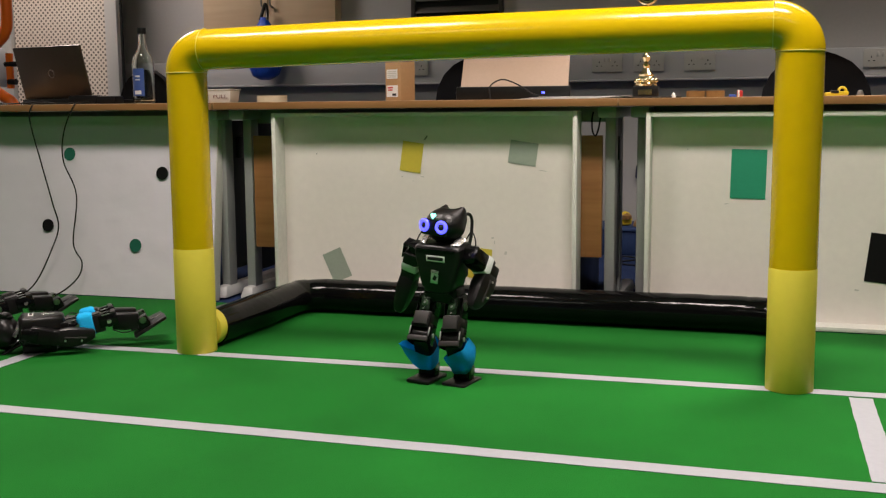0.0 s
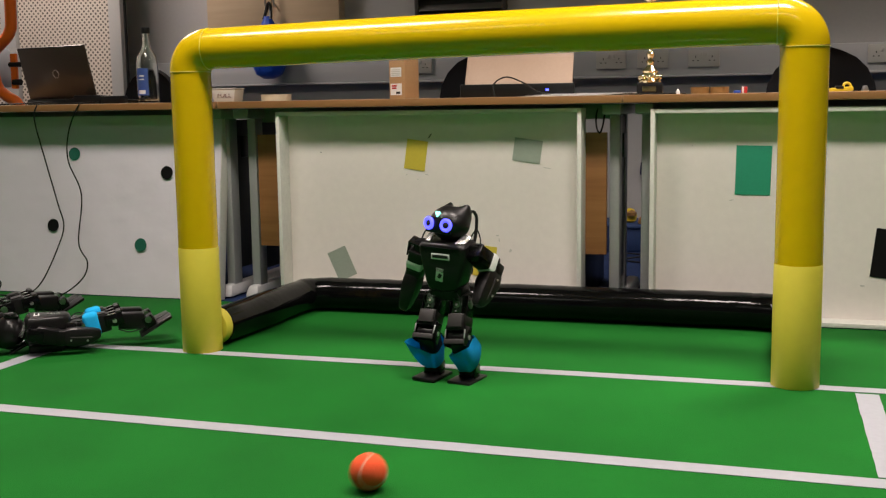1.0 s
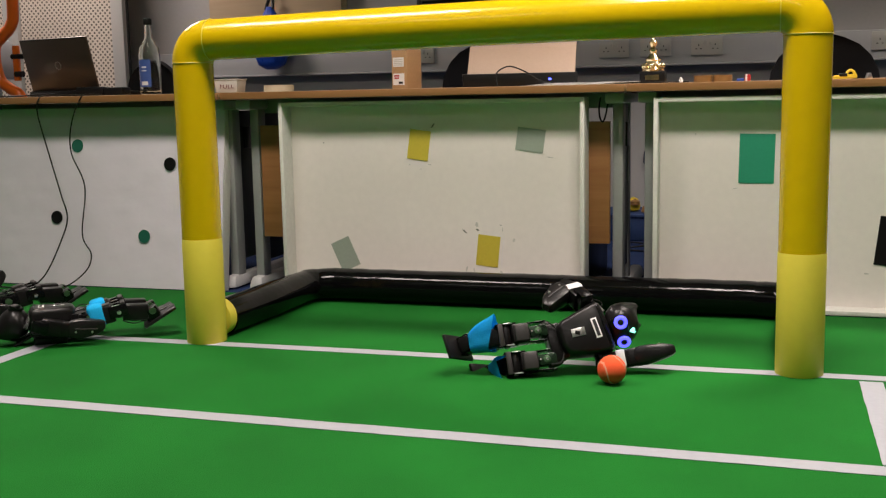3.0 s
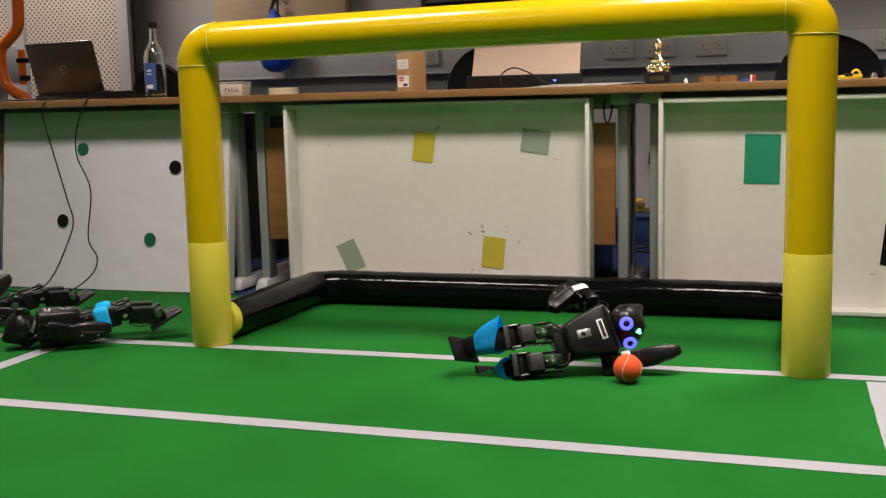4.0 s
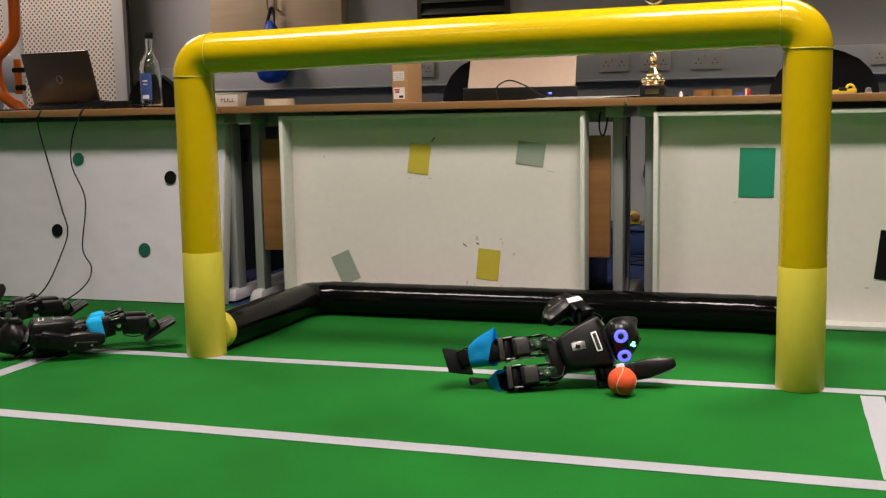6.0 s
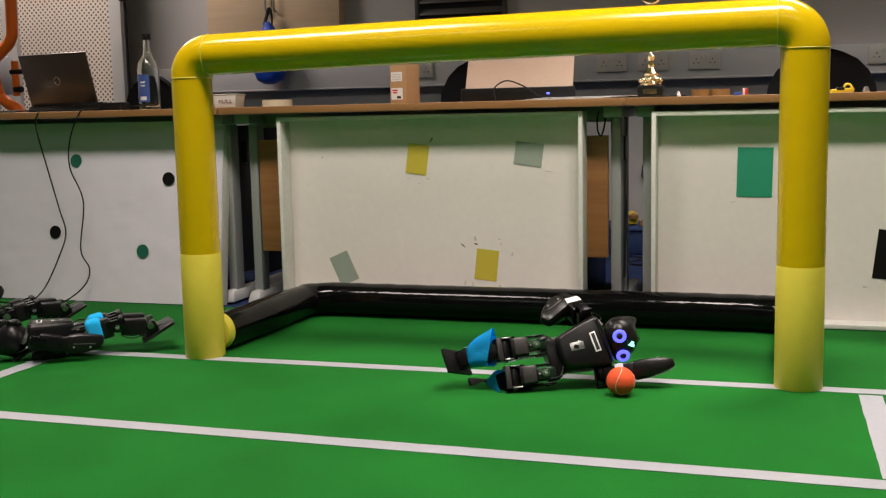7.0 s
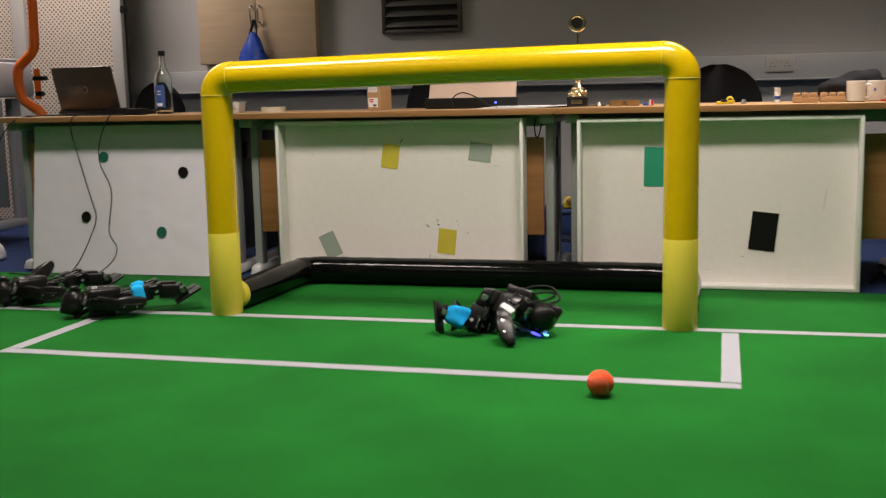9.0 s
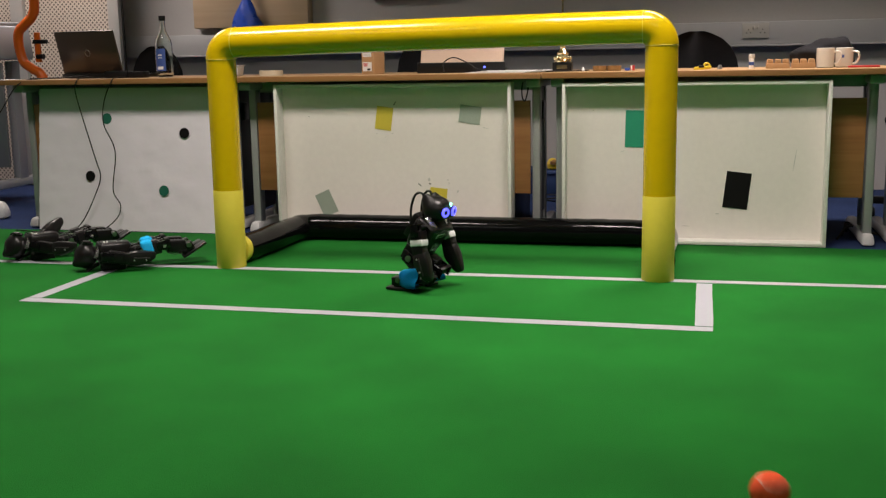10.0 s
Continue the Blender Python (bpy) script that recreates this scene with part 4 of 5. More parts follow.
def perforated_screen():
    s = thing("perforated_screen", "beige perforated steel screen with grey frame", "screen", at=pose(0, 2.45, 0))
    k = (2.45 + 2.658) / (2.70 + 2.658)
    xs = [0.746 + (x - 0.746) * k for x in (-4.6, -3.60, -3.50, -2.87, -2.79)]
    part("perforated_panel", box(B(), xs[3] - xs[2], 0.006, 2.5, (xs[2] + xs[3]) / 2, 0, 1.28), PERF, s, "beige steel sheet with round holes")
    part("perforated_panel", box(B(), xs[1] - xs[0], 0.006, 2.5, (xs[0] + xs[1]) / 2, 0, 1.28), PERF, s, "beige steel sheet with round holes")
    for a, b in ((xs[1], xs[2]), (xs[3], xs[4])):
        part("upright", box(B(), b - a, 0.05, 2.55, (a + b) / 2, -0.01, 1.275, 0.006), FRAME_GREY, s)
    part("conduit", cyl(B(), (xs[4] + 0.02, -0.02, 0.0), (xs[4] + 0.02, -0.02, 2.55), 0.008, seg=12), RUBBER, s)
    part("conduit_box", box(B(), 0.035, 0.03, 0.045, xs[4] + 0.02, -0.035, 1.32, 0.004), BLACK_PL, s)


def orange_pipes():
    p = thing("orange_pipe", "bent orange painted steel pipe rising behind the table", "pipe", "orange pipes", pose(0, 1.52, 0))
    way = curve([(-2.600, 0, 2.6), (-2.600, 0, 1.6), (-2.605, 0, 1.14), (-2.620, 0, 1.045), (-2.672, 0, 0.995), (-2.715, 0, 0.955), (-2.722, 0, 0.88), (-2.700, 0, 0.795), (-2.650, 0, 0.755), (-2.600, 0, 0.72), (-2.585, 0, 0.62), (-2.585, 0, 0.02)], 8)
    part("tube", tube(B(), way, 0.026, 20), ORANGE, p)
    part("clamp", cyl(B(), (-2.625, -0.005, 0.90), (-2.545, -0.005, 0.90), 0.012, seg=12), BLACK_PL, p)
    part("clamp", cyl(B(), (-2.610, -0.005, 0.82), (-2.570, -0.005, 0.82), 0.014, seg=12), BLACK_PL, p)
    part("strut", box(B(), 0.030, 0.020, 0.16, -2.605, 0.0, 0.87, 0.004), ORANGE, p)
    q = thing("orange_pipe", "straight orange painted steel pipe by the perforated screen", "pipe", "orange pipes", pose(-3.36, 2.05, 0))
    part("tube", tube(B(), [(0.06, 0, 2.6), (0.03, 0, 1.6), (0, 0, 0.02)], 0.030, 20), ORANGE, q)
    part("clamp", box(B(), 0.05, 0.05, 0.06, 0.02, -0.03, 1.52, 0.006), BLACK_PL, q)


def plotter():
    p = thing("plotter", "large pale grey wide-format plotter on a wheeled stand", "plotter", at=pose(-3.56, 1.50, 0))
    part("body", box(B(), 1.46, 0.32, 0.19, 0, 0.16, 0.90, 0.022, (0.985, 0.9)), PLOTTER, p)
    part("lid", box(B(), 1.40, 0.24, 0.02, 0, 0.17, 1.004, 0.006), PLOTTER, p)
    part("paper_slot", box(B(), 1.30, 0.03, 0.030, -0.02, -0.004, 0.800, 0.004), BLACK_PL, p)
    part("catch_panel", box(B(), 1.44, 0.02, 0.58, 0, 0.02, 0.50, 0.006), PLOTTER_DARK, p, "mid grey paper catch panel")
    for s in (-1, 1):
        part("stand_leg", box(B(), 0.05, 0.08, 0.68, s * 0.62, 0.25, 0.46, 0.01), PLOTTER, p)
        part("stand_foot", box(B(), 0.06, 0.60, 0.05, s * 0.62, 0.22, 0.105, 0.015), PLOTTER, p)
        for y in (-0.05, 0.48):
            part("castor", cyl(B(), (s * 0.62 - 0.012, y, 0.040), (s * 0.62 + 0.012, y, 0.040), 0.0395, seg=20, bev=0.004), BLACK_PL, p)
    part("cross_tube", cyl(B(), (-0.62, 0.02, 0.18), (0.62, 0.02, 0.18), 0.026, seg=20), PLOTTER, p)
    one("paper_bag", box(B(), 0.16, 0.12, 0.09, 0, 0, 0.045, 0.03, (0.7, 0.7)), WHITE_PAPER, "crumpled white paper bag on the blue carpet", "bag", at=pose(-2.62, 1.05, -0.005, 0, 0, 20))


def chair(x, y, ztop, w, label, yaw=0):
    c = thing("office_chair", label, "chair", "office chairs", pose(x, y, -0.005, 0, 0, yaw))
    bm = B()
    n = 14
    hgt = 0.46
    front, back = [], []
    for i in range(n + 1):
        row_f, row_b = [], []
        for j in range(9):
            v = 1 - (1 - j / 8) ** 1.8
            z = ztop - hgt + hgt * v
            half = w / 2 * (1 - 0.08 * (1 - v)) * max(0.16, (1 - max(0, (v - 0.45) / 0.55) ** 2.6) ** 0.5)
            u = -1 + 2 * i / n
            bow = 0.045 * u * u
            row_f.append(bm.verts.new((u * half, -bow + 0.0, z)))
            row_b.append(bm.verts.new((u * half * 0.985, 0.045 - bow + 0.014 * math.cos(u * 1.5) * math.sin(math.pi * v), z)))
        front.append(row_f)
        back.append(row_b)
    for i in range(n):
        for j in range(8):
            bm.faces.new((front[i][j], front[i + 1][j], front[i + 1][j + 1], front[i][j + 1]))
            bm.faces.new((back[i][j + 1], back[i + 1][j + 1], back[i + 1][j], back[i][j]))
        bm.faces.new((front[i][8], front[i + 1][8], back[i + 1][8], back[i][8]))
        bm.faces.new((front[i][0], back[i][0], back[i + 1][0], front[i + 1][0]))
    for j in range(8):
        bm.faces.new((front[0][j], front[0][j + 1], back[0][j + 1], back[0][j]))
        bm.faces.new((front[n][j], back[n][j], back[n][j + 1], front[n][j + 1]))
    part("backrest", bm, CHAIR_CLOTH, c)
    part("seat", box(B(), w, 0.44, 0.07, 0, -0.24, 0.46, 0.03), CHAIR_CLOTH, c)
    part("back_bar", box(B(), 0.07, 0.02, 0.32, 0, 0.060, ztop - hgt - 0.02, 0.006), BLACK_PL, c)
    part("gas_column", cyl(B(), (0, -0.2, 0.10), (0, -0.2, 0.43), 0.026, seg=18), STEEL, c)
    for k in range(5):
        a = 2 * math.pi * k / 5 + 0.3
        part("base_arm", box(B(), 0.28, 0.045, 0.035, 0.15 * math.cos(a), -0.2 + 0.15 * math.sin(a), 0.095, 0.010, (0.9, 0.7), m=RZ(math.degrees(a))), BLACK_PL, c)
        part("castor", cyl(B(), (0.28 * math.cos(a) - 0.012, -0.2 + 0.28 * math.sin(a), 0.030), (0.28 * math.cos(a) + 0.012, -0.2 + 0.28 * math.sin(a), 0.030), 0.0295, seg=16), BLACK_PL, c)
    return c


wall_fittings()
perforated_screen()
orange_pipes()
plotter()
chair(-1.935, 1.62, 0.868, 0.30, "black cloth office chair behind the bottle")
chair(-0.40, 1.72, 0.905, 0.44, "black cloth office chair behind the silver laptop")
chair(0.900, 1.66, 0.884, 0.42, "black cloth office chair at the table")
chair(1.98, 1.66, 0.88, 0.44, "black cloth office chair at the row's end")


# ---- on the tables ----
def laptop(x, y, yaw, lean, w, h, lid_mat, label, led=None):
    l = thing("laptop", label, "laptop", "laptops", pose(x, y, TOP + 0.0005, 0, 0, yaw))
    part("base", box(B(), w, 0.24, 0.018, 0, 0.125, 0.0095, 0.004), BLACK_PL, l)
    lid = part("lid", box(B(), w, 0.010, h, 0, 0, h / 2, 0.004), lid_mat, l)
    lid.matrix_basis = TR(0, 0.004, 0.016) @ RX(lean)
    if led is None:
        part("lid_emblem", torus(B(), 0.015, 0.0022, TR(0, -0.0052, h * 0.5) @ RX(90), 28, 8), LAPTOP_RING, lid, "round emblem")
    part("lid_edge", box(B(), w - 0.01, 0.0105, 0.006, 0, 0, h - 0.004, 0.002), BLACK_PL, lid)
    # with led set, taller and wider to imitate the lid's dark reflection
    part("rear_panel_reflection", box(B(), w + (0.02 if led else 0), 0.014, 0.046 if led else 0.022, 0, -0.010, 0.0235 if led else 0.0115, 0.003), BLACK_PL, l)
    part("hinge_bar", cyl(B(), (-w * 0.42, 0.004, 0.014), (w * 0.42, 0.004, 0.014), 0.008, seg=14), BLACK_PL, l)
    if led is not None:
        part("power_light", box(B(), 0.010, 0.004, 0.006, led, -0.0185, 0.024, 0.001), BLUE_LED, l, "glowing blue power light")
    return l


def bottle():
    b = thing("glass_bottle", "tall clear glass bottle with blue label", "bottle", at=pose(-1.545, 0.95, TOP + 0.0005))
    outer = [(0.001, 0.004), (0.030, 0.0), (0.039, 0.004), (0.040, 0.02), (0.040, 0.150), (0.036, 0.175), (0.022, 0.198), (0.0145, 0.215), (0.013, 0.262), (0.0150, 0.264), (0.0150, 0.270), (0.0125, 0.272)]
    inner = [(r - 0.003, z + (0.006 if z < 0.01 else 0)) for r, z in reversed(outer) if r > 0.005]
    part("glass", lathe(B(), outer + inner + [(0.0005, 0.012)], 36), GLASS, b)
    part("cap", cyl(B(), (0, 0, 0.262), (0, 0, 0.285), 0.0158, seg=24, bev=0.001), BLACK_PL, b, "black screw cap")
    for a0, a1, z0, z1, m, nm in ((-2.25, -0.95, 0.030, 0.132, BLUE_LABEL, "blue label"), (-1.95, -1.25, 0.036, 0.050, WHITE_PAPER, "white strip at the label's foot"), (-1.85, -1.35, 0.100, 0.106, WHITE_PAPER, "white print bar"), (-1.85, -1.35, 0.088, 0.092, WHITE_PAPER, "white print bar")):
        bm = B()
        n = 10
        lo = [bm.verts.new(((0.0405 if m is BLUE_LABEL else 0.0410) * math.cos(a0 + (a1 - a0) * k / n), (0.0405 if m is BLUE_LABEL else 0.0410) * math.sin(a0 + (a1 - a0) * k / n), z0)) for k in range(n + 1)]
        hi = [bm.verts.new((v.co.x, v.co.y, z1)) for v in lo]
        for k in range(n):
            bm.faces.new((lo[k], lo[k + 1], hi[k + 1], hi[k]))
        part("label", bm, m, b, nm)


def trophy():
    t = thing("trophy", "small gold trophy with a ring top on a black base", "trophy", at=pose(0.346, 0.95, TOP + 0.0005))
    part("plinth", box(B(), 0.082, 0.060, 0.040, 0, 0, 0.020, 0.002), BLACK_PL, t, "black plinth")
    part("plaque", box(B(), 0.045, 0.001, 0.016, 0, -0.0306, 0.020), GOLD, t)
    prof = [(0.034, 0.040), (0.036, 0.046), (0.027, 0.056), (0.030, 0.062), (0.024, 0.072), (0.026, 0.078), (0.016, 0.090), (0.010, 0.098), (0.013, 0.106), (0.013, 0.112), (0.006, 0.118), (0.012, 0.126), (0.014, 0.134), (0.008, 0.142), (0.005, 0.150), (0.004, 0.302), (0.0, 0.304)]
    part("stem", lathe(B(), prof, 24), GOLD, t)
    for k in range(8):
        a = 2 * math.pi * k / 8
        bm = bmesh.new()
        bmesh.ops.create_uvsphere(bm, u_segments=10, v_segments=6, radius=0.009)
        bmesh.ops.translate(bm, vec=(0.031 * math.cos(a), 0.031 * math.sin(a), 0.058), verts=bm.verts[:])
        part("bead", bm, GOLD, t)
    m = TR(0, 0, 0.338) @ RX(90)
    part("ring", torus(B(), 0.030, 0.008, m, 36, 10), GOLD, t)
    part("ring_disc", lathe(B(), [(0.026, -0.003), (0.026, 0.003), (0.0, 0.003)], 32, m), BLACK_PL, t, "black disc in the ring")


def text_on(parent, words, size, at, material):
    cu = bpy.data.curves.new("lettering", "FONT")
    cu.body, cu.size, cu.extrude, cu.align_x, cu.align_y = words, size, 0.0003, "CENTER", "CENTER"
    tmp = bpy.data.objects.new("lettering", cu)
    scene.collection.objects.link(tmp)
    me = bpy.data.meshes.new_from_object(tmp.evaluated_get(bpy.context.evaluated_depsgraph_get()))
    bpy.data.objects.remove(tmp)
    me.materials.clear()
    me.materials.append(material)
    ob = new("lettering", me)
    ob.parent, ob.matrix_basis = parent, at
    return ob


def table_things():
    laptop(-1.915, 0.93, -13, 14, 0.375, 0.213, LAPTOP, "open laptop with brown-grey metal lid")
    laptop(-0.110, 0.98, 6, -34, 0.375, 0.262, BEIGE_LID, "open laptop with brushed beige lid and blue light", 0.105)
    bottle()
    trophy()
    one("power_adapter", box(B(), 0.115, 0.06, 0.034, 0, 0, 0.017, 0.006), BLACK_PL, "black laptop power adapter on the table", "adapter", "adapters", pose(-1.74, 0.86, TOP + 0.0005, 0, 0, 6))
    one("power_adapter", box(B(), 0.085, 0.055, 0.030, 0, 0, 0.015, 0.005), BLACK_PL, "black square adapter beside the bottle", "adapter", "adapters", pose(-1.628, 0.85, TOP + 0.0005, 0, 0, -4))
    tub = thing("plastic_tub", "white plastic tub with the handwritten word FULL", "tub", at=pose(-1.180, 0.90, TOP + 0.0005, 0, 0, 4))
    part("bowl", box(B(), 0.082, 0.075, 0.046, 0, 0, 0.023, 0.005, (1.14, 1.14)), TUB, tub)
    part("rim", box(B(), 0.098, 0.090, 0.004, 0, 0, 0.048, 0.0015), TUB, tub)
    text_on(tub, "FULL", 0.026, TR(0.004, -0.0412, 0.024) @ RX(84), mat("dark_red_ink", (0.12, 0.02, 0.02), 0.5))
    wr = thing("sweet_wrapper", "crumpled red and white wrapper beside the tub", "wrapper", at=pose(-1.262, 0.86, TOP + 0.0005))
    part("red_piece", box(B(), 0.040, 0.03, 0.018, 0, 0, 0.009, 0.004, (0.7, 0.7)), RED, wr)
    part("white_piece", box(B(), 0.026, 0.03, 0.026, 0.018, 0.02, 0.013, 0.004, (0.7, 0.8)), WHITE_PAPER, wr)
    ring = [(0.038, 0), (0.054, 0), (0.054, 0.024), (0.038, 0.024), (0.038, 0)]
    one("masking_tape_roll", lathe(B(), ring, 36), CREAM, "roll of cream masking tape lying flat", "tape roll", "tape rolls", pose(-0.985, 0.90, TOP + 0.0005))
    cb = thing("cardboard_box", "narrow brown cardboard box with white labels", "box", at=pose(-0.505, 0.93, TOP + 0.0005, 0, 0, -22))
    part("carton", box(B(), 0.072, 0.075, 0.150, 0, 0, 0.075, 0.0015), CARDBOARD, cb)
    part("label", box(B(), 0.052, 0.001, 0.040, -0.004, -0.0380, 0.034), WHITE_PAPER, cb, "white label with red bars")
    part("label", box(B(), 0.050, 0.001, 0.032, -0.004, -0.0380, 0.093), WHITE_PAPER, cb, "white label with grey bars")
    for w, z in ((0.024, 0.046), (0.020, 0.038)):
        part("print_bar", box(B(), w, 0.001, 0.005, -0.012, -0.0388, z), RED, cb)
    for k in range(4):
        part("print_bar", box(B(), 0.040, 0.001, 0.0025, -0.004, -0.0388, 0.083 + k * 0.006), SCUFF_PALE, cb)
    part("print_bar", box(B(), 0.018, 0.001, 0.008, 0.006, -0.0388, 0.022), DARK, cb)
    rnd = random.Random(3)
    for k in range(4):
        one("paper_sheet", box(B(), 0.21, 0.297, 0.0010), WHITE_PAPER, "loose white paper sheet on the table", "paper", "papers", pose(0.10 + 0.02 * k, 0.885 + 0.012 * k, TOP + 0.0014 + 0.0022 * k, rnd.uniform(-0.3, 0.3), 0, 68 + 7 * k))
    for x in (0.508, 0.569):
        one("packing_tape_roll", lathe(B(), [(0.020, 0), (0.030, 0), (0.030, 0.022), (0.020, 0.022), (0.020, 0)], 32), TAPE_BROWN, "roll of brown packing tape lying flat", "tape roll", "tape rolls", pose(x, 0.93, TOP + 0.0005))
    sm = thing("marker_set", "small blue and red plastic blocks beside the tape rolls", "stationery", at=pose(0.632, 0.93, TOP + 0.0005))
    part("blue_block", box(B(), 0.022, 0.02, 0.010, -0.008, 0, 0.005, 0.002), BLUE_PL, sm)
    part("red_block", box(B(), 0.018, 0.016, 0.022, 0.014, 0, 0.011, 0.002), RED, sm)
    part("white_block", box(B(), 0.006, 0.017, 0.022, 0.010, -0.001, 0.0115, 0.001), WHITE_PAPER, sm)
    one("plastic_clip", box(B(), 0.016, 0.02, 0.018, 0, 0, 0.009, 0.004, (0.4, 0.6)), WHITE_PAPER, "small white plastic clip near the trophy", "clip", at=pose(0.440, 0.90, TOP + 0.0005))
    yt = thing("yellow_cutter", "yellow plastic cutter lying on the table", "cutter", at=pose(0.935, 0.90, TOP + 0.0005, 0, 0, 10))
    part("handle", box(B(), 0.070, 0.022, 0.014, 0, 0, 0.007, 0.004, m=RY(-4)), YEL_PL, yt)
    part("loop", torus(B(), 0.011, 0.004, TR(0.016, -0.006, 0.016) @ RX(80), 20, 8), YEL_PL, yt)
    part("grip", box(B(), 0.024, 0.024, 0.010, -0.006, -0.001, 0.013, 0.003), BLACK_PL, yt)
    one("metal_bracket", box(B(), 0.022, 0.016, 0.018, 0, 0, 0.009, 0.003, (0.5, 0.8)), STEEL, "small steel bracket on the table", "bracket", at=pose(1.005, 0.91, TOP + 0.0005, 0, 0, 20))
    gs = thing("glue_stick", "white glue stick with dark label standing upright", "glue stick", at=pose(1.132, 0.95, TOP + 0.0005))
    part("barrel", cyl(B(), (0, 0, 0), (0, 0, 0.043), 0.0105, seg=24, bev=0.001), WHITE_PAPER, gs)
    part("cap", cyl(B(), (0, 0, 0.043), (0, 0, 0.060), 0.0112, seg=24, bev=0.002), TUB, gs)
    part("label_band", cyl(B(), (0, 0, 0.014), (0, 0, 0.028), 0.0107, seg=24), BLUE_LABEL, gs)
    for x in (1.235, 1.335):
        eg = thing("card_tray", "brown cardboard tray with notched upright edge", "card tray", "card trays", pose(x, 0.93, TOP + 0.0005))
        part("base", box(B(), 0.092, 0.06, 0.022, 0, 0, 0.011, 0.002), CARDBOARD, eg)
        for k in range(3):
            part("tab", box(B(), 0.026, 0.058, 0.016, -0.031 + 0.031 * k, 0, 0.030, 0.003, (0.8, 1)), CARDBOARD, eg)
    for x, y, a, lab in ((1.420, 0.93, -20, "cream ceramic mug with handle"), (1.500, 0.99, -30, "cream ceramic mug with small dark print")):
        mg = thing("mug", lab, "mug", "mugs", pose(x, y, TOP + 0.0005, 0, 0, a))
        prof = [(0.030, 0.0), (0.035, 0.003), (0.0355, 0.078), (0.034, 0.080), (0.0325, 0.078), (0.032, 0.008), (0.0005, 0.006)]
        part("cup", lathe(B(), prof, 36), MUG, mg)
        part("handle", tube(B(), curve([(0.033, 0, 0.064), (0.056, 0, 0.062), (0.060, 0, 0.038), (0.048, 0, 0.018), (0.033, 0, 0.016)], 6), 0.0045, 10), MUG, mg)
        if "print" in lab:
            part("print", box(B(), 0.016, 0.002, 0.012, 0.006, -0.0350, 0.045), BLUE_LABEL, mg)
    co = B()
    bmesh.ops.create_icosphere(co, subdivisions=4, radius=1)
    for v in co.verts:
        n_ = noise.noise(v.co * 1.7)
        v.co = Vector((v.co.x * 0.14, v.co.y * 0.08, v.co.z * 0.075 * (1 + 0.25 * v.co.x))) * (1 + 0.25 * n_)
        v.co.z = max(v.co.z, -0.045)
    one("black_jacket", co, CHAIR_CLOTH, "bunched black jacket on the table", "jacket", at=pose(1.45, 1.25, TOP + 0.0455, 0, 0, 15), sharp=80)
    one("red_strap", box(B(), 0.12, 0.03, 0.008, 0, 0, 0.004, 0.003), RED, "flat red strap on the table", "strap", at=pose(1.565, 0.90, TOP + 0.0005, 0, 0, 8))
    one("paper_scrap", box(B(), 0.14, 0.09, 0.0012), WHITE_PAPER, "white paper scrap at the table's end", "paper", "papers", pose(-2.30, 0.80, TOP + 0.0012, 0, 0, 14))


table_things()


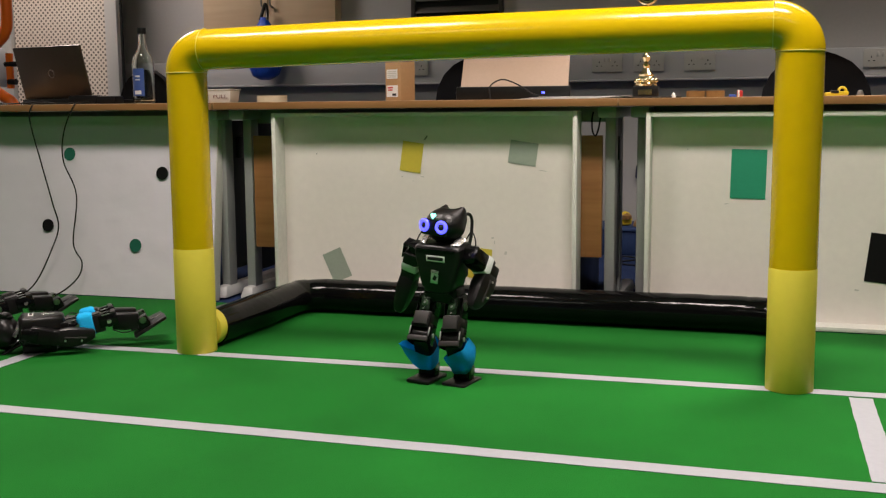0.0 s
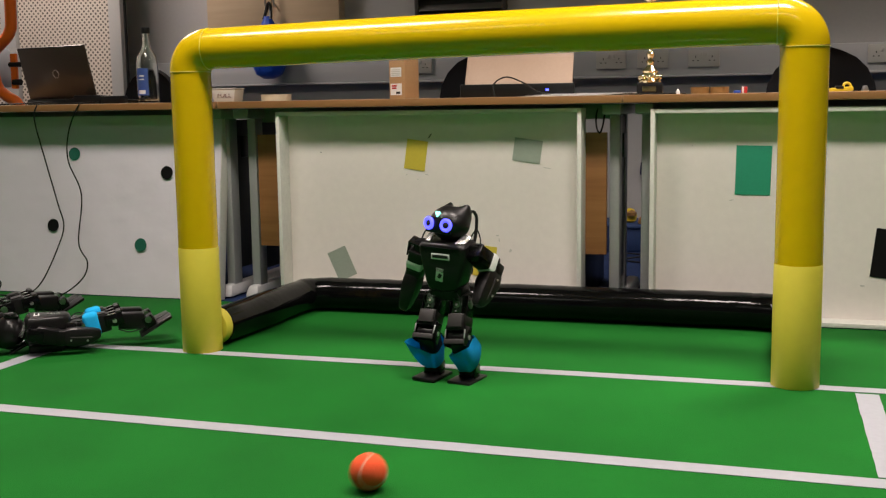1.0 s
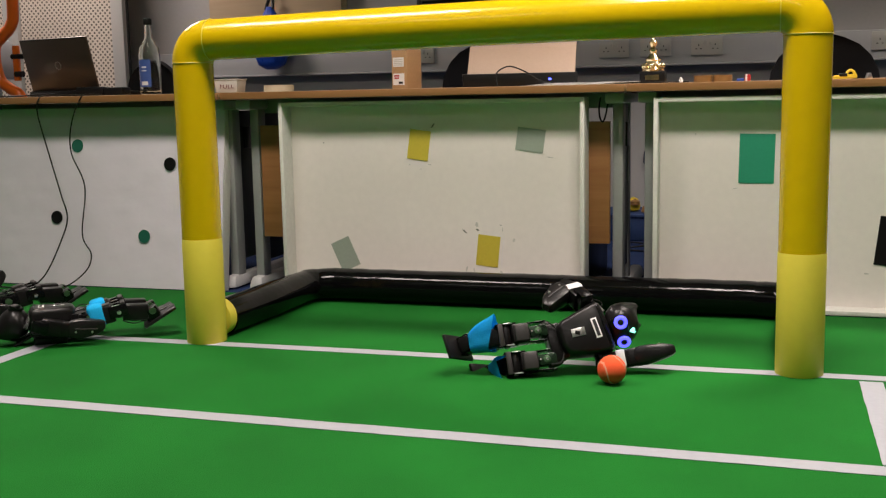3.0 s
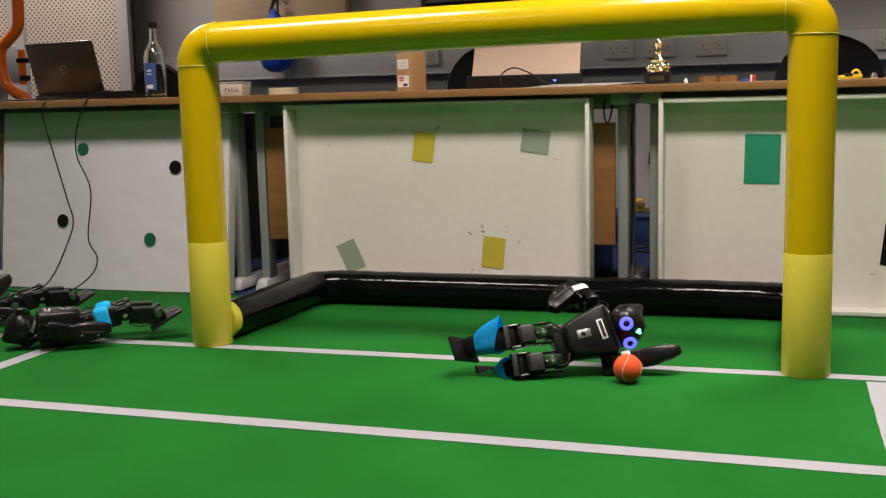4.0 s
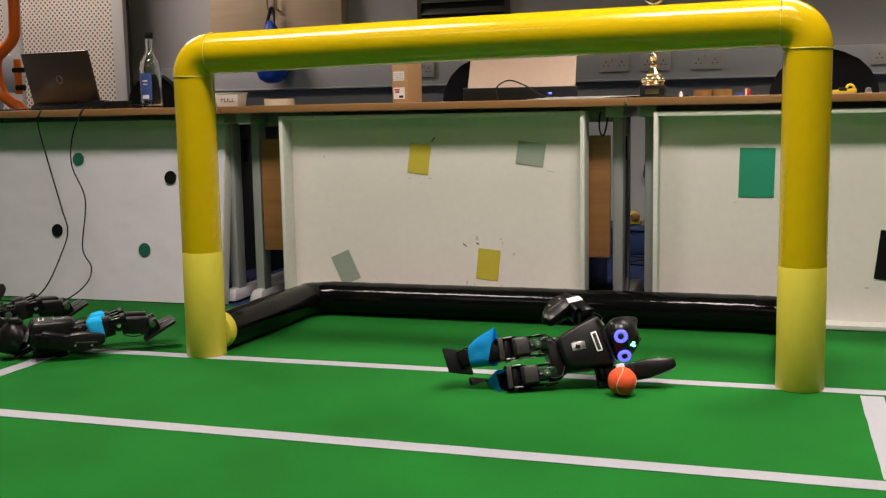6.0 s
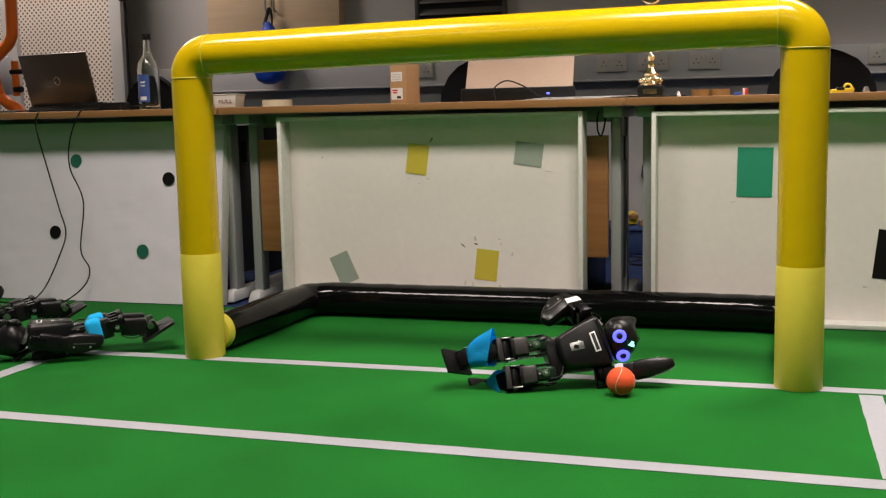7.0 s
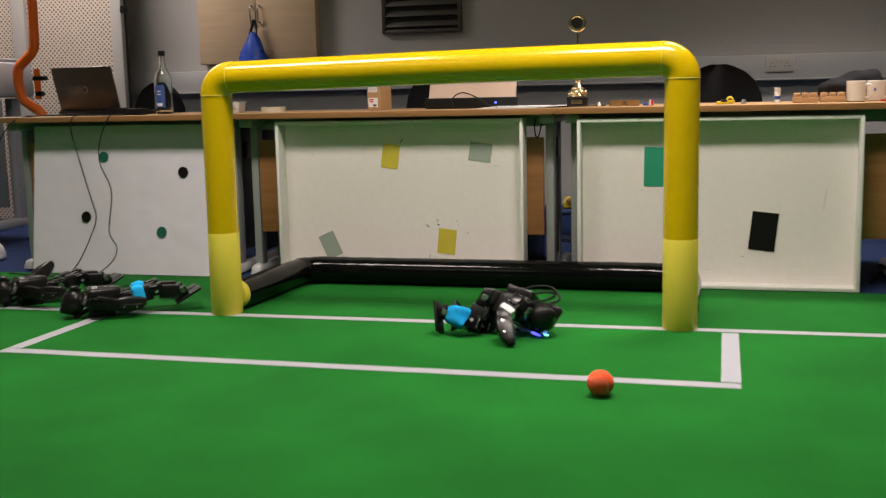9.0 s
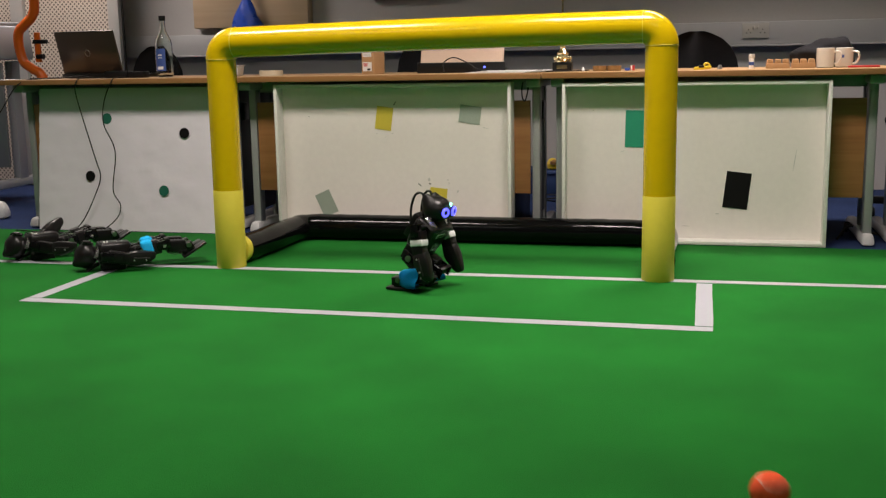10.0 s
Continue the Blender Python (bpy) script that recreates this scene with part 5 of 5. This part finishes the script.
# ---- cables ----
def cables():
    def cable(label, pts, r=0.0026):
        one("cable", tube(B(), curve(pts, 8), r, 8), RUBBER, label, "cable", "cables", sharp=80)

    y = 0.6935
    cable("black cable hanging from the table down the board", [(-1.90, 0.88, TOP + 0.005), (-1.862, 0.74, TOP + 0.005), (-1.858, y, 0.700), (-1.868, y, 0.647), (-1.838, y + 0.012, 0.491), (-1.800, y + 0.014, 0.344), (-1.780, y + 0.014, 0.26), (-1.812, y + 0.012, 0.175), (-1.880, y + 0.006, 0.055), (-1.925, 0.672, 0.006), (-1.960, 0.62, 0.005), (-2.06, 0.63, 0.005), (-2.22, 0.66, 0.005)])
    cable("black cable hanging from the adapter down the board", [(-1.69, 0.85, TOP + 0.005), (-1.675, 0.74, TOP + 0.005), (-1.678, y, 0.700), (-1.725, y, 0.605), (-1.742, y + 0.012, 0.502), (-1.695, y + 0.014, 0.377), (-1.718, y + 0.012, 0.199), (-1.685, y + 0.012, 0.126), (-1.708, y + 0.004, 0.062), (-1.78, 0.66, 0.006), (-1.866, 0.61, 0.005), (-1.95, 0.60, 0.005)])
    cable("black mains cable drooping from the table's end", [(-1.96, 0.90, TOP + 0.005), (-2.10, 0.80, TOP + 0.005), (-2.16, 0.69, 0.690), (-2.261, 0.685, 0.569), (-2.325, 0.69, 0.501), (-2.552, 0.72, 0.344), (-2.70, 0.76, 0.310), (-3.0, 0.90, 0.30), (-3.3, 1.30, 0.40)])
    cable("black cable lying along the table top", [(-2.20, 0.84, TOP + 0.005), (-2.02, 0.80, TOP + 0.005), (-1.92, 0.82, TOP + 0.012), (-1.83, 0.80, TOP + 0.005), (-1.76, 0.83, TOP + 0.006)])
    cable("black cable looping behind the silver laptop", [(-0.16, 0.86, TOP + 0.005), (-0.165, 0.87, TOP + 0.045), (-0.125, 0.88, TOP + 0.068), (-0.07, 0.88, TOP + 0.050), (-0.02, 0.87, TOP + 0.020), (0.03, 0.86, TOP + 0.005)], 0.0026)
    cable("thin white cable beside the trophy", [(0.22, 0.90, TOP + 0.004), (0.26, 0.88, TOP + 0.008), (0.30, 0.87, TOP + 0.004), (0.42, 0.88, TOP + 0.004), (0.46, 0.95, TOP + 0.004)], 0.0022)
    cable("black cable looped under the table edge beside the board", [(0.190, 0.84, 0.665), (0.192, 0.80, 0.640), (0.196, 0.79, 0.605), (0.206, 0.79, 0.590), (0.214, 0.80, 0.615), (0.216, 0.84, 0.665)], 0.0028)
    cable("black cable coiled on the carpet between the tables", [(0.06, 2.10, 0.001), (0.10, 2.04, 0.004), (0.18, 2.08, 0.008), (0.18, 2.18, 0.004), (0.10, 2.20, 0.006), (0.07, 2.12, 0.002), (0.14, 2.00, 0.001), (0.22, 1.96, 0.001)], 0.004)
    for k in range(3):
        cable("black cable bundle on the carpet under the table", [(1.50 + 0.03 * k, 0.95 + 0.1 * k, -0.001), (1.56, 1.05 + 0.05 * k, 0.04), (1.64, 1.15, -0.001), (1.75, 1.1 - 0.05 * k, -0.001)], 0.005)


cables()


# ---- under the tables ----
def under_things():
    # added block imitates the strip of far blue carpet between the tables
    bx = thing("carpet_block", "low blue block standing in for the far carpet by the wall", "crate", at=pose(0.16, 2.46, -0.005))
    navy = mat("far_carpet_blue", (0.016, 0.040, 0.125), 0.7, var=0.25, big=9)
    part("block_body", box(B(), 0.40, 0.28, 0.115, 0, 0, 0.0575, 0.01, (1.08, 1.08)), navy, bx)
    part("block_rim", box(B(), 0.45, 0.32, 0.016, 0, 0, 0.122, 0.004), navy, bx)
    one("cord_bundle", box(B(), 0.045, 0.03, 0.034, 0, 0, 0.017, 0.010, (0.6, 0.8)), TAPE_BROWN, "small brown bundle of cord on the low blue block", "cord", at=pose(0.16, 2.36, 0.1255, 0, 0, 20))
    one("hanging_pouch", box(B(), 0.055, 0.03, 0.075, 0, 0, 0, 0.014, (0.8, 0.8)), mat("dark_blue_nylon", (0.012, 0.018, 0.07), 0.8, var=0.2), "small dark blue pouch hanging against the wall", "pouch", at=pose(0.135, YW - 0.0155, 0.365))
    toy = thing("yellow_toy", "yellow and brown toy standing on the low blue block", "toy", at=pose(0.095, 2.42, 0.1255))
    part("toy_body", lathe(B(), [(0.014, 0), (0.030, 0.008), (0.034, 0.034), (0.020, 0.060), (0.0, 0.068)], 20), YEL_PL, toy)
    part("toy_cap", lathe(B(), [(0.0, 0), (0.022, 0.004), (0.024, 0.02), (0.0, 0.032)], 16, TR(0.012, -0.030, 0.030)), TAPE_BROWN, toy)
    pc = thing("computer_case", "black computer case standing under the table", "computer", at=pose(0.02, 1.28, -0.005))
    part("case_body", box(B(), 0.19, 0.42, 0.30, 0, 0, 0.151, 0.006), BLACK_PL, pc)
    part("case_front", box(B(), 0.18, 0.012, 0.29, 0, -0.214, 0.151, 0.004), RUBBER, pc)
    bp = thing("rucksack", "dark blue rucksack under the far table", "bag", at=pose(0.62, 2.1, -0.005))
    bm = B()
    box(bm, 0.30, 0.18, 0.46, 0, 0, 0.23, 0.05, (0.8, 0.8), seg=3)
    part("rucksack_body", bm, mat("navy_nylon", (0.012, 0.016, 0.05), 0.8, var=0.3), bp)
    part("rucksack_pocket", box(B(), 0.22, 0.05, 0.18, 0, -0.10, 0.13, 0.02), CHAIR_CLOTH, bp)


under_things()


def motions():
    """Key all that moves: the goalkeeper robot, its links and the ball."""
    times = [0.0, 1.2] + [1.2 + k / 15 for k in range(1, 24)] + [2.8, 5.0, 8.2] + [8.2 + k / 15 for k in range(1, 27)] + [10.0]
    states = [(t, joints(state_at(t))) for t in times]
    walk(KEEPER, [(t, s[0]) for t, s in states])
    for key in states[0][1][1]:
        walk(KEEPER_LINKS[key], [(t, s[1][key]) for t, s in states])
    # the ball rolls without slipping
    rows, turn, last = [], Matrix(), None
    for k in range(301):
        t = k / 30
        for (t0, x0, y0), (t1, x1, y1) in zip(BALL_WAY, BALL_WAY[1:]):
            if t0 <= t <= t1:
                u = (t - t0) / (t1 - t0)
                p = Vector((x0 + (x1 - x0) * u, y0 + (y1 - y0) * u, 0.034))
        if last is not None and (p - last).length > 1e-6:
            d = p - last
            turn = Matrix.Rotation(d.length / 0.034, 4, Vector((-d.y, d.x, 0)).normalized()) @ turn
        last = p
        if k == 0 or k == 300 or t < 3.4 or t > 8.4 or k % 30 == 0:
            rows.append((t, Matrix.Translation(p) @ turn))
    walk(BALL_OB, rows)


motions()
